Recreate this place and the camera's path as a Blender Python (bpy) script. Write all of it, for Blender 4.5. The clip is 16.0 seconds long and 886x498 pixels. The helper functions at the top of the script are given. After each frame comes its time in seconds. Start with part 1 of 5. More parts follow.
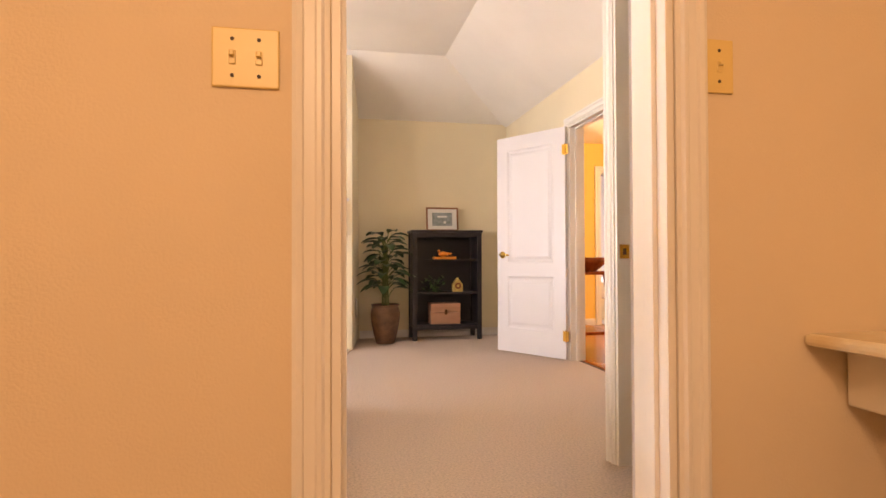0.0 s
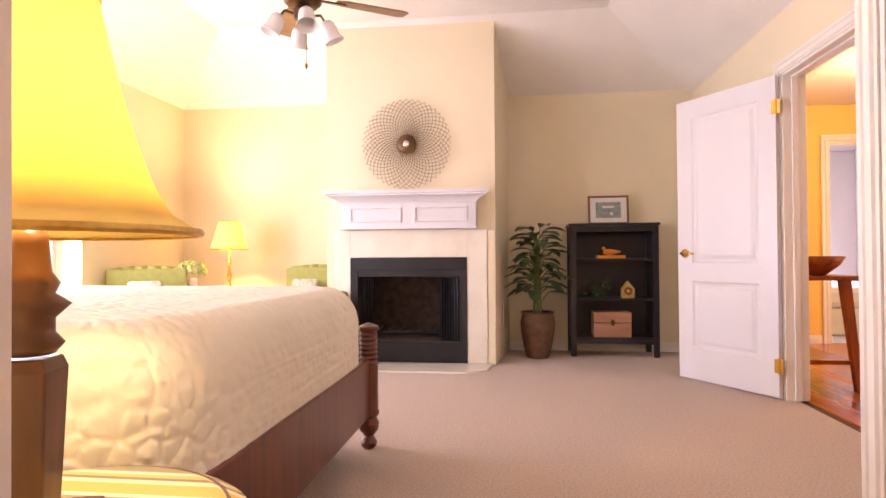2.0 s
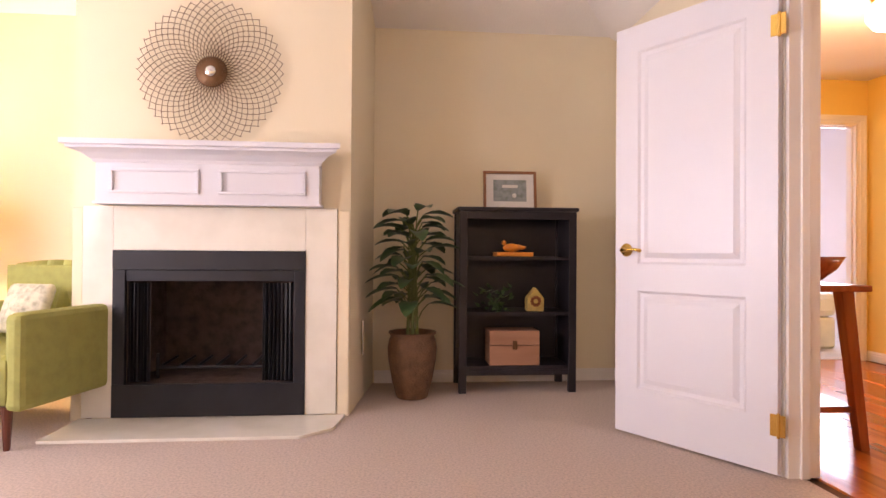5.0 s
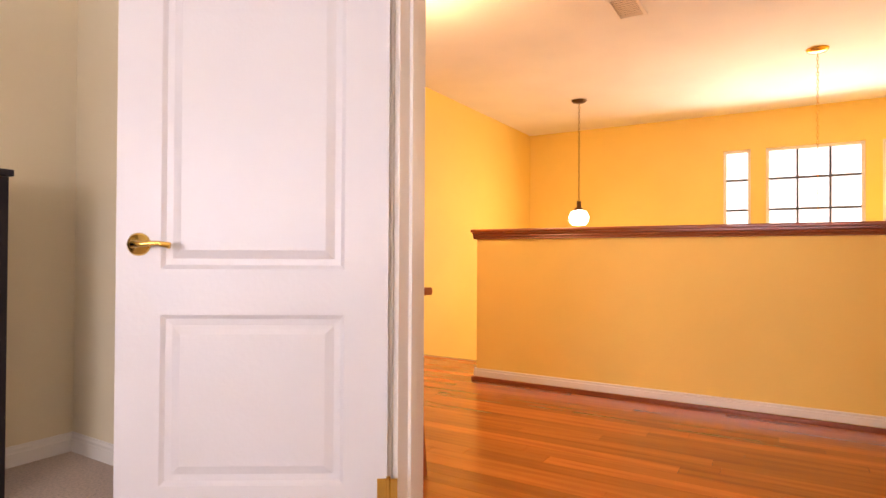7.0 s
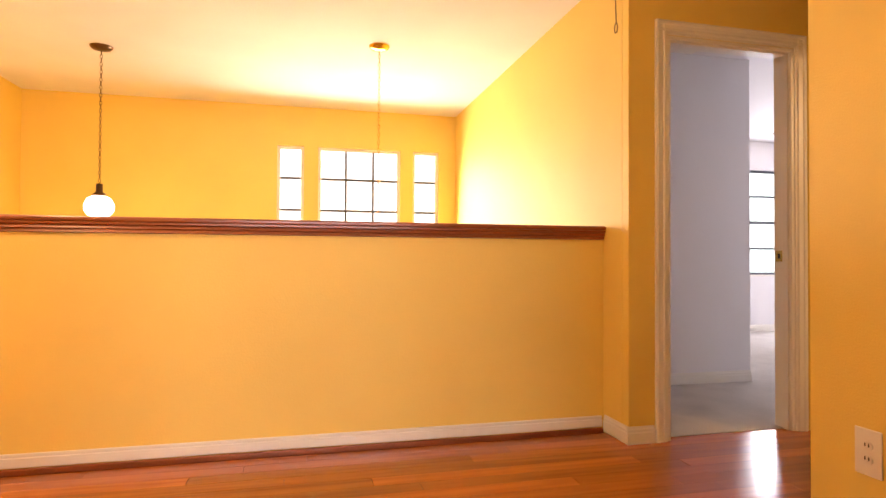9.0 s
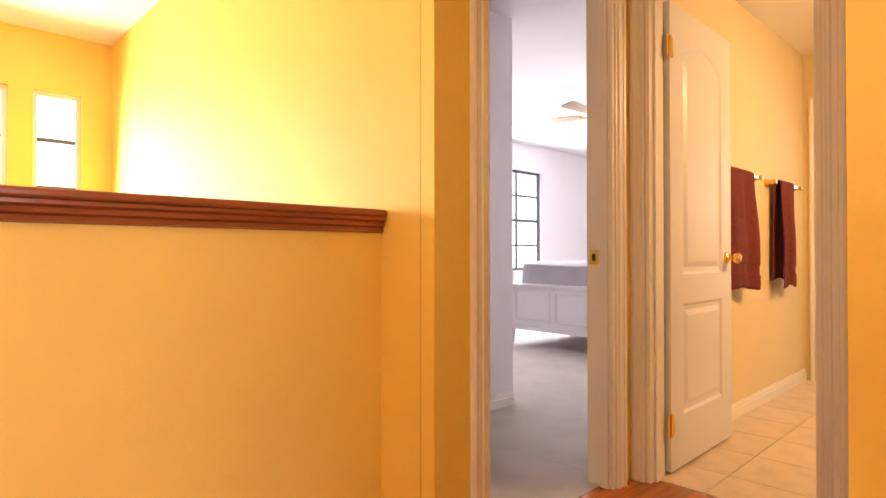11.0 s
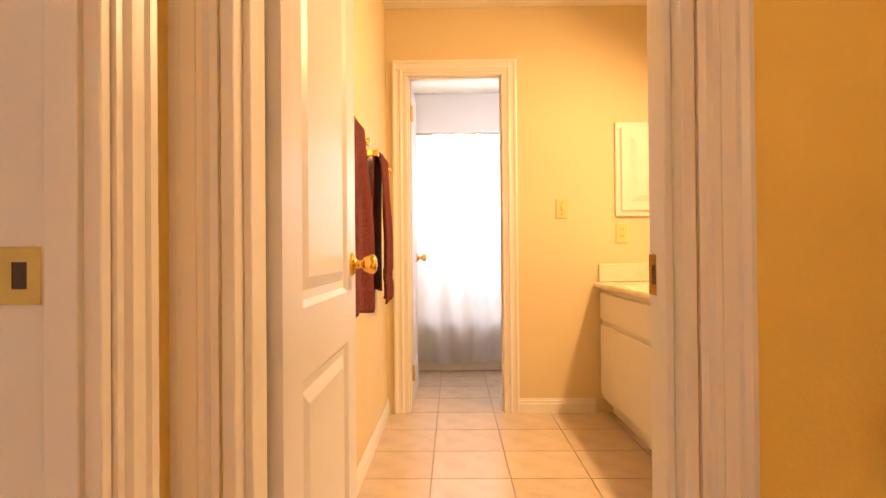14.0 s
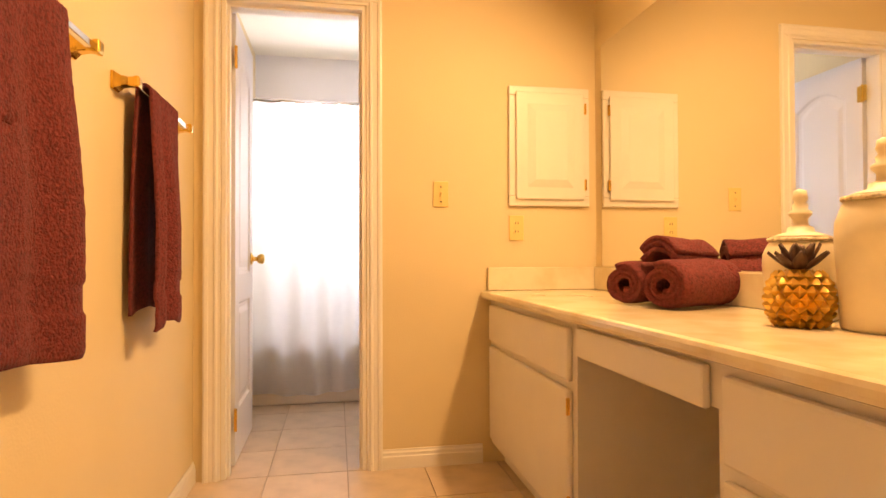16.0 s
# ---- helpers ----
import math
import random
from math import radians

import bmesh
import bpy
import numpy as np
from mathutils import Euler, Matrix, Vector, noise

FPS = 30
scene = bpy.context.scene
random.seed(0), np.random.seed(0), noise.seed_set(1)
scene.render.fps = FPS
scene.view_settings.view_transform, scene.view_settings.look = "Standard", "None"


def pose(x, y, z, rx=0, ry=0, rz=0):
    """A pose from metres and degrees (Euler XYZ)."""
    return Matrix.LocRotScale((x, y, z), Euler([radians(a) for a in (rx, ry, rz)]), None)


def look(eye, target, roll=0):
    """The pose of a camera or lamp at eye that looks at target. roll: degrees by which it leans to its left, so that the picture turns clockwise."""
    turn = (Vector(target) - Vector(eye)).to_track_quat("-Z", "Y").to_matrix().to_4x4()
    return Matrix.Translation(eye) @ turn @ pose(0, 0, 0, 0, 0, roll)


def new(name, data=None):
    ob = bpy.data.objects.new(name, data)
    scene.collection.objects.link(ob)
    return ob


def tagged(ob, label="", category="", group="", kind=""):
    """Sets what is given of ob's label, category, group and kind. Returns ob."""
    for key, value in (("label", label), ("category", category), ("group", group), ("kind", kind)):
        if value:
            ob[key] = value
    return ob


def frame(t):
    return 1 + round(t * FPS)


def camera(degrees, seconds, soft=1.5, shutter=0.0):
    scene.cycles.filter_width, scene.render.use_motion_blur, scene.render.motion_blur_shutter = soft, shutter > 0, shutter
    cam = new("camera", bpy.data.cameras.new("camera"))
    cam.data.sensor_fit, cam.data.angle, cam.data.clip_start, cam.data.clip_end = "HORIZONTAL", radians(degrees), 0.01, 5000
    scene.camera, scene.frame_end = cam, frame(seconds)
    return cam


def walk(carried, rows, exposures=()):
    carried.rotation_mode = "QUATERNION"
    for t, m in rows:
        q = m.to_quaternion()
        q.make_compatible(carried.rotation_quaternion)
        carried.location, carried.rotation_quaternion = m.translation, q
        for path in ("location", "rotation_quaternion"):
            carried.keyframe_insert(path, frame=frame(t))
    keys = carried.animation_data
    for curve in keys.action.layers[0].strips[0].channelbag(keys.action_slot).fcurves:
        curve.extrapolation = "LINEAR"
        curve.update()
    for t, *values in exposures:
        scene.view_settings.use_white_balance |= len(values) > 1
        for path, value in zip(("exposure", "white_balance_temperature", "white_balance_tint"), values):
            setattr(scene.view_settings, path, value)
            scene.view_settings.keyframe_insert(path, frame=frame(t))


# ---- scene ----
cam = camera(75.6, 16.0)
PATH = [
    (0, (-0.253, 0.324, 0.894), (0.138, 2.285, 0.926), -0.2),
    (0.5, (-0.097, 0.643, 0.894), (0.236, 2.615, 0.923), -0.1),
    (1, (0.044, 0.883, 0.896), (0.194, 2.877, 0.931), -0.5),
    (1.5, (0.112, 1.045, 0.901), (-0.03, 3.04, 0.928), -0.5),
    (2, (0.115, 1.175, 0.916), (-0.128, 3.16, 0.94), -0.4),
    (2.5, (0.12, 1.276, 0.91), (-0.189, 3.252, 0.938), -0.3),
    (3, (0.145, 1.473, 0.897), (-0.194, 3.444, 0.924), -0.3),
    (5.5, (0.216, 3.146, 0.898), (0.711, 5.084, 0.906), 0.3),
    (6, (0.23, 3.472, 0.898), (1.151, 5.247, 0.893), 0.2),
    (6.5, (0.291, 3.757, 0.89), (1.706, 5.17, 0.903), 0.4),
    (7, (0.432, 3.995, 0.896), (2.145, 5.026, 0.917), 0.3),
    (7.5, (0.538, 4.151, 0.898), (2.46, 4.703, 0.927), 0.5),
    (8, (0.724, 4.251, 0.887), (2.721, 4.354, 0.915), 0.5),
    (8.5, (1.03, 4.315, 0.884), (3.02, 4.118, 0.918), 0.3),
    (9, (1.358, 4.306, 0.908), (3.302, 3.835, 0.941), 0.3),
    (11.5, (2.946, 3.7, 0.951), (4.095, 2.063, 0.963), -0.3),
    (12, (3.123, 3.515, 0.955), (3.901, 1.673, 0.965), -0.5),
    (12.5, (3.257, 3.189, 0.953), (3.83, 1.272, 0.964), -0.4),
    (13, (3.374, 2.95, 0.948), (3.753, 0.986, 0.961), -0.2),
    (13.5, (3.458, 2.697, 0.948), (3.558, 0.699, 0.958), -0.3),
    (14, (3.518, 2.362, 0.949), (3.553, 0.363, 0.965), -0.5),
    (14.5, (3.495, 2.075, 0.937), (3.514, 0.075, 0.961), -0.3),
    (15, (3.476, 1.82, 0.931), (3.367, -0.177, 0.954), -0.3),
    (15.5, (3.371, 1.575, 0.939), (3.207, -0.418, 0.961), -0.3),
    (16, (3.328, 1.474, 0.926), (2.962, -0.492, 0.956), -0.2),
]
walk(cam, [(t, look(eye, target, roll)) for t, eye, target, roll in PATH], [(0, 0.0, 7500, 21), (1.5, 0.0, 6900, 34), (6, -0.1, 6800, 31), (8.5, 0.12, 7000, 19), (11.5, 0.55, 7100, 19), (13, 0.72, 7100, 20), (14.5, 0.62, 7250, 19), (16, 0.4, 7350, 19)])

# ---- light ----
world = bpy.data.worlds.new("sky")
scene.world = world
world.use_nodes = True
wn = world.node_tree
sky = wn.nodes.new("ShaderNodeTexSky")
sky.sky_type, sky.sun_disc = "NISHITA", False
sky.sun_elevation, sky.sun_rotation = radians(48), radians(250)
wn.links.new(sky.outputs[0], wn.nodes["Background"].inputs[0])
wn.nodes["Background"].inputs[1].default_value = 0.15

sun_data = bpy.data.lights.new("sun", "SUN")
sun_data.energy, sun_data.angle, sun_data.color = 2.0, radians(0.6), (1, 0.95, 0.88)
sun = new("sun", sun_data)
sun.matrix_world = pose(0, 0, 20, 42, 0, 160)


def area(name, eye, target, sx, sy, watts, color):
    d = bpy.data.lights.new(name, "AREA")
    d.shape, d.size, d.size_y, d.energy, d.color = "RECTANGLE", sx, sy, watts, color
    ob = new(name, d)
    ob.matrix_world = look(eye, target)
    return ob


def bulb(name, at, watts, color, radius=0.04):
    d = bpy.data.lights.new(name, "POINT")
    d.energy, d.color, d.shadow_soft_size = watts, color, radius
    ob = new(name, d)
    ob.location = at
    return ob


DAY = (0.86, 0.9, 1.0)
WARM = (1.0, 0.66, 0.32)
area("daylight_bedroom_window", (-3.46, 4.45, 1.25), (0, 4.45, 1.1), 1.7, 1.3, 98, DAY)
area("daylight_bedroom_window_south", (-3.46, 2.6, 1.25), (0, 2.6, 1.1), 0.95, 1.3, 72, DAY)
area("daylight_stair_window", (7.18, 3.75, 1.25), (0, 3.75, -0.2), 1.6, 1.2, 90, (1, 0.93, 0.8))
area("daylight_guest_window", (7.42, -1.93, 1.4), (0, -1.6, 1.2), 1.4, 1.25, 82, DAY)
area("daylight_shower_window", (3.2, -2.78, 1.5), (3.2, 0, 1.3), 1.1, 0.9, 17, DAY)
# added to brighten the far bedroom: its source is unseen, no window is built
area("added_daylight_third_bedroom", (4.9, 8.8, 1.5), (3.0, 8.6, 1.0), 1.0, 1.2, 60, DAY)
bulb("bulb_bedside", (-0.557, 1.9, 1.15), 14, (1, 0.82, 0.45))
bulb("bulb_far_lamp", (-2.55, 6.3, 1.16), 90, (1, 0.76, 0.32))
bulb("bulb_hall_globe", (3.03, 5.83, 2.17), 56, WARM, 0.1)
bulb("bulb_pendant", (5.91, 5.76, 1.2), 60, WARM, 0.08)
bulb("bulb_guest_fan", (5.63, -1.12, 2.1), 18, (1, 0.88, 0.7))
area("bulb_vanity_bar", (2.3, 0.2, 2.12), (3.0, 0.2, 1.0), 0.9, 0.12, 29, WARM)
area("bulb_master_bath_bar", (-0.5, -1.1, 2.1), (-0.3, 1.4, 0.9), 1.0, 0.2, 35, (1, 0.68, 0.4))

# ---- materials ----


def mat(name, color, rough=0.6, metal=0.0, vary=0.08, scale=6.0, bump=0.0, bump_scale=120.0, alpha2=None, coat=0.0, random_tint=0.0):
    m = bpy.data.materials.new(name)
    m.use_nodes = True
    nt = m.node_tree
    b = nt.nodes["Principled BSDF"]
    co = nt.nodes.new("ShaderNodeTexCoord")
    big = nt.nodes.new("ShaderNodeTexNoise")
    big.inputs["Scale"].default_value, big.inputs["Detail"].default_value = scale, 6
    nt.links.new(co.outputs["Object"], big.inputs["Vector"])
    ramp = nt.nodes.new("ShaderNodeMixRGB")
    c2 = alpha2 or tuple(max(0, c * (1 - vary * 2)) for c in color)
    ramp.inputs[1].default_value, ramp.inputs[2].default_value = (*color, 1), (*c2, 1)
    mp = nt.nodes.new("ShaderNodeMapRange")
    mp.inputs[1].default_value, mp.inputs[2].default_value = 0.4, 0.75
    nt.links.new(big.outputs[0], mp.inputs[0])
    nt.links.new(mp.outputs[0], ramp.inputs[0])
    last = ramp.outputs[0]
    if random_tint:
        oi = nt.nodes.new("ShaderNodeObjectInfo")
        hs = nt.nodes.new("ShaderNodeHueSaturation")
        mr = nt.nodes.new("ShaderNodeMapRange")
        mr.inputs[3].default_value, mr.inputs[4].default_value = 1 - random_tint, 1 + random_tint
        nt.links.new(oi.outputs["Random"], mr.inputs[0])
        nt.links.new(mr.outputs[0], hs.inputs["Value"])
        nt.links.new(last, hs.inputs["Color"])
        last = hs.outputs[0]
    nt.links.new(last, b.inputs["Base Color"])
    b.inputs["Roughness"].default_value, b.inputs["Metallic"].default_value = rough, metal
    b.inputs["Coat Weight"].default_value = coat
    if bump:
        fine = nt.nodes.new("ShaderNodeTexNoise")
        fine.inputs["Scale"].default_value, fine.inputs["Detail"].default_value = bump_scale, 4
        nt.links.new(co.outputs["Object"], fine.inputs["Vector"])
        bp = nt.nodes.new("ShaderNodeBump")
        bp.inputs["Strength"].default_value, bp.inputs["Distance"].default_value = bump, 0.01
        nt.links.new(fine.outputs[0], bp.inputs["Height"])
        nt.links.new(bp.outputs[0], b.inputs["Normal"])
    return m


def wood(name, c1, c2, rough=0.3, axis=1, stretch=0.06, scale=18, coat=0.0, tint=0.0):
    m = mat(name, c1, rough, vary=0.1, coat=coat, random_tint=tint)
    nt = m.node_tree
    noise_node = [n for n in nt.nodes if n.type == "TEX_NOISE"][0]
    mp = nt.nodes.new("ShaderNodeMapping")
    s = [1, 1, 1]
    s[axis] = stretch
    mp.inputs["Scale"].default_value = s
    co = [n for n in nt.nodes if n.type == "TEX_COORD"][0]
    if tint:
        oi = [n for n in nt.nodes if n.type == "OBJECT_INFO"][0]
        add = nt.nodes.new("ShaderNodeVectorMath")
        nt.links.new(co.outputs["Object"], add.inputs[0])
        nt.links.new(oi.outputs["Location"], add.inputs[1])
        nt.links.new(add.outputs[0], mp.inputs["Vector"])
    else:
        nt.links.new(co.outputs["Object"], mp.inputs["Vector"])
    nt.links.new(mp.outputs[0], noise_node.inputs["Vector"])
    noise_node.inputs["Scale"].default_value = scale
    mix = [n for n in nt.nodes if n.type == "MIX_RGB"][0]
    mix.inputs[2].default_value = (*c2, 1)
    return m


def glow(name, color, strength):
    m = bpy.data.materials.new(name)
    m.use_nodes = True
    b = m.node_tree.nodes["Principled BSDF"]
    b.inputs["Base Color"].default_value = (*color, 1)
    b.inputs["Emission Color"].default_value = (*color, 1)
    b.inputs["Emission Strength"].default_value = strength
    return m


def cloth(name, color, through_color, weight=0.5, bump=0.2):
    """Thin fabric that lets light through."""
    m = mat(name, color, 0.9, bump=bump, bump_scale=400)
    nt = m.node_tree
    b, out = nt.nodes["Principled BSDF"], nt.nodes["Material Output"]
    tr = nt.nodes.new("ShaderNodeBsdfTranslucent")
    tr.inputs[0].default_value = (*through_color, 1)
    mix = nt.nodes.new("ShaderNodeMixShader")
    mix.inputs[0].default_value = weight
    nt.links.new(b.outputs[0], mix.inputs[1])
    nt.links.new(tr.outputs[0], mix.inputs[2])
    nt.links.new(mix.outputs[0], out.inputs[0])
    return m


CREAM = mat("cream_paint", (0.80, 0.70, 0.50), 0.75, vary=0.03, scale=1.5, bump=0.12, bump_scale=160)
PEACH = mat("peach_paint", (0.77, 0.63, 0.45), 0.7, vary=0.03, scale=1.5, bump=0.15, bump_scale=160)
YELLOW = mat("golden_yellow_paint", (0.86, 0.61, 0.15), 0.6, vary=0.04, scale=1.5, bump=0.15, bump_scale=150)
BEIGE = mat("beige_bath_paint", (0.74, 0.61, 0.37), 0.65, vary=0.03, scale=1.5, bump=0.12, bump_scale=160)
WHITEWALL = mat("white_wall_paint", (0.80, 0.78, 0.80), 0.75, vary=0.02, scale=1.5, bump=0.1, bump_scale=160)
CEIL = mat("ceiling_paint", (0.86, 0.82, 0.76), 0.9, vary=0.03, scale=2, bump=0.3, bump_scale=90)
TRIM = mat("white_trim_paint", (0.82, 0.78, 0.72), 0.35, vary=0.02, scale=3, bump=0.03, bump_scale=60)
DOORW = mat("white_door_paint", (0.70, 0.69, 0.72), 0.35, vary=0.015, scale=3, bump=0.06, bump_scale=70)
CARPET = mat("beige_carpet", (0.72, 0.58, 0.49), 1.0, vary=0.15, scale=95, bump=1.0, bump_scale=230)
CARPET2 = mat("pale_carpet", (0.60, 0.55, 0.52), 1.0, vary=0.08, scale=4, bump=0.8, bump_scale=240)
PLANK = wood("oak_floor_varnish", (0.46, 0.125, 0.02), (0.31, 0.07, 0.012), 0.2, 1, 0.05, 26, coat=0.15, tint=0.28)
SUBFLOOR = mat("dark_floor_joint", (0.12, 0.05, 0.02), 0.8)
TILE = mat("beige_floor_tile", (0.66, 0.52, 0.38), 0.28, vary=0.1, scale=9, bump=0.05, bump_scale=40, random_tint=0.04)
GROUT = mat("tan_grout", (0.52, 0.41, 0.30), 0.9, bump=0.2)
MAHOG = wood("mahogany", (0.16, 0.045, 0.025), (0.07, 0.02, 0.012), 0.28, 2, 0.1, 25)
LAMPWOOD = wood("brown_lamp_wood", (0.15, 0.06, 0.022), (0.08, 0.03, 0.01), 0.3, 2, 0.1, 25)
CAPWOOD = wood("red_brown_cap_wood", (0.30, 0.075, 0.025), (0.17, 0.04, 0.012), 0.28, 1, 0.05, 40)
REDWOOD = wood("cherry_table_wood", (0.40, 0.10, 0.03), (0.25, 0.055, 0.015), 0.25, 2, 0.1, 25)
BLACKWOOD = mat("black_painted_wood", (0.018, 0.014, 0.018), 0.4, vary=0.2, bump=0.05)
BRASS = mat("polished_brass", (0.86, 0.56, 0.14), 0.16, 1.0, vary=0.05)
BRONZE = mat("aged_bronze", (0.16, 0.09, 0.05), 0.35, 1.0, vary=0.15, scale=20)
BLACKMETAL = mat("black_metal", (0.02, 0.02, 0.025), 0.45, 0.3, vary=0.2)
FIREBRICK = mat("sooty_firebrick", (0.12, 0.08, 0.065), 0.95, vary=0.35, scale=14, bump=0.5, bump_scale=60)
MARBLE = mat("cream_marble", (0.80, 0.76, 0.66), 0.16, vary=0.05, scale=5, alpha2=(0.70, 0.66, 0.56))
CHROME = mat("chrome", (0.8, 0.8, 0.8), 0.1, 1.0, vary=0.02)
QUILT = mat("cream_quilt", (0.82, 0.78, 0.66), 0.9, vary=0.03, scale=4, bump=0.4, bump_scale=26)
qn = QUILT.node_tree
vor = qn.nodes.new("ShaderNodeTexVoronoi")
vor.feature = "SMOOTH_F1"
vor.inputs["Scale"].default_value = 30
qn.links.new([n for n in qn.nodes if n.type == "TEX_COORD"][0].outputs["Object"], vor.inputs["Vector"])
qb = [n for n in qn.nodes if n.type == "BUMP"][0]
qb.invert, qb.inputs["Strength"].default_value, qb.inputs["Distance"].default_value = True, 0.5, 0.015
qn.links.new(vor.outputs["Distance"], qb.inputs["Height"])
GREYQ = mat("grey_comforter", (0.40, 0.39, 0.43), 0.9, vary=0.06, scale=5, bump=0.3, bump_scale=14)
PLUM = mat("plum_terry", (0.20, 0.035, 0.035), 1.0, vary=0.28, scale=110, bump=1.0, bump_scale=170)
GREENUP = mat("olive_green_upholstery", (0.36, 0.36, 0.10), 0.85, vary=0.08, scale=20, bump=0.3, bump_scale=300)
SHADE = cloth("gold_lamp_shade", (0.85, 0.72, 0.36), (0.95, 0.78, 0.32), 0.6, 0.1)
CURTAIN = cloth("white_shower_curtain", (0.85, 0.85, 0.88), (0.85, 0.87, 0.92), 0.6, 0.05)
LEAF = mat("dark_green_leaf", (0.035, 0.085, 0.03), 0.4, vary=0.3, scale=12, alpha2=(0.10, 0.15, 0.05))
STEM = mat("green_stem", (0.16, 0.20, 0.06), 0.6)
POTM = mat("woven_brown_pot", (0.17, 0.085, 0.04), 0.55, vary=0.25, scale=18, bump=0.6, bump_scale=70)
PLATE = mat("ivory_plate", (0.80, 0.60, 0.24), 0.35, vary=0.02)
PLATEW = mat("white_plate", (0.82, 0.76, 0.68), 0.35, vary=0.02)
# dark colour of the screws, also painted-in shade for slots, holes and the vent
SLOT = mat("dark_screw_and_slot_shade", (0.08, 0.05, 0.03), 0.6)
COUNTER = mat("cultured_marble_counter", (0.82, 0.72, 0.52), 0.12, vary=0.08, scale=7, alpha2=(0.68, 0.52, 0.28))
CABW = mat("cream_cabinet_paint", (0.80, 0.74, 0.64), 0.35, vary=0.02, bump=0.04, bump_scale=60)
GLOBE = glow("lit_white_glass", (1, 0.93, 0.8), 7)
SMALLGLOBE = mat("frosted_glass_tulip", (0.82, 0.80, 0.80), 0.3, vary=0.03)
SKYPANE = glow("bright_sky", (0.93, 0.96, 1.0), 1.7)
GREENERY = glow("bright_foliage_haze", (0.75, 0.86, 0.84), 1.2)
GOLD = mat("antique_gold", (0.75, 0.47, 0.12), 0.3, 0.9, vary=0.2, scale=30, bump=0.2)
CERAMIC = mat("cream_crackle_ceramic", (0.78, 0.68, 0.50), 0.3, vary=0.1, scale=8)
MIRROR = mat("mirror_silver", (0.92, 0.92, 0.9), 0.015, 1.0, vary=0.0)
BLUEW = mat("grey_window_metal", (0.10, 0.11, 0.14), 0.5)
PINKM = mat("pink_fabric", (0.75, 0.32, 0.36), 0.9)
ORANGE = mat("orange_glaze", (0.75, 0.26, 0.03), 0.35)
BOXM = wood("tan_box_wood", (0.42, 0.22, 0.13), (0.32, 0.15, 0.08), 0.6, 0, 0.2, 12)
PAPER = mat("white_paper", (0.8, 0.78, 0.74), 0.8)
YGREEN = mat("pale_green_petals", (0.55, 0.62, 0.22), 0.8, vary=0.2, scale=30)
STONEGREY = mat("grey_print", (0.33, 0.36, 0.36), 0.8, vary=0.3, scale=26, alpha2=(0.16, 0.20, 0.16))

# ---- mesh helpers ----


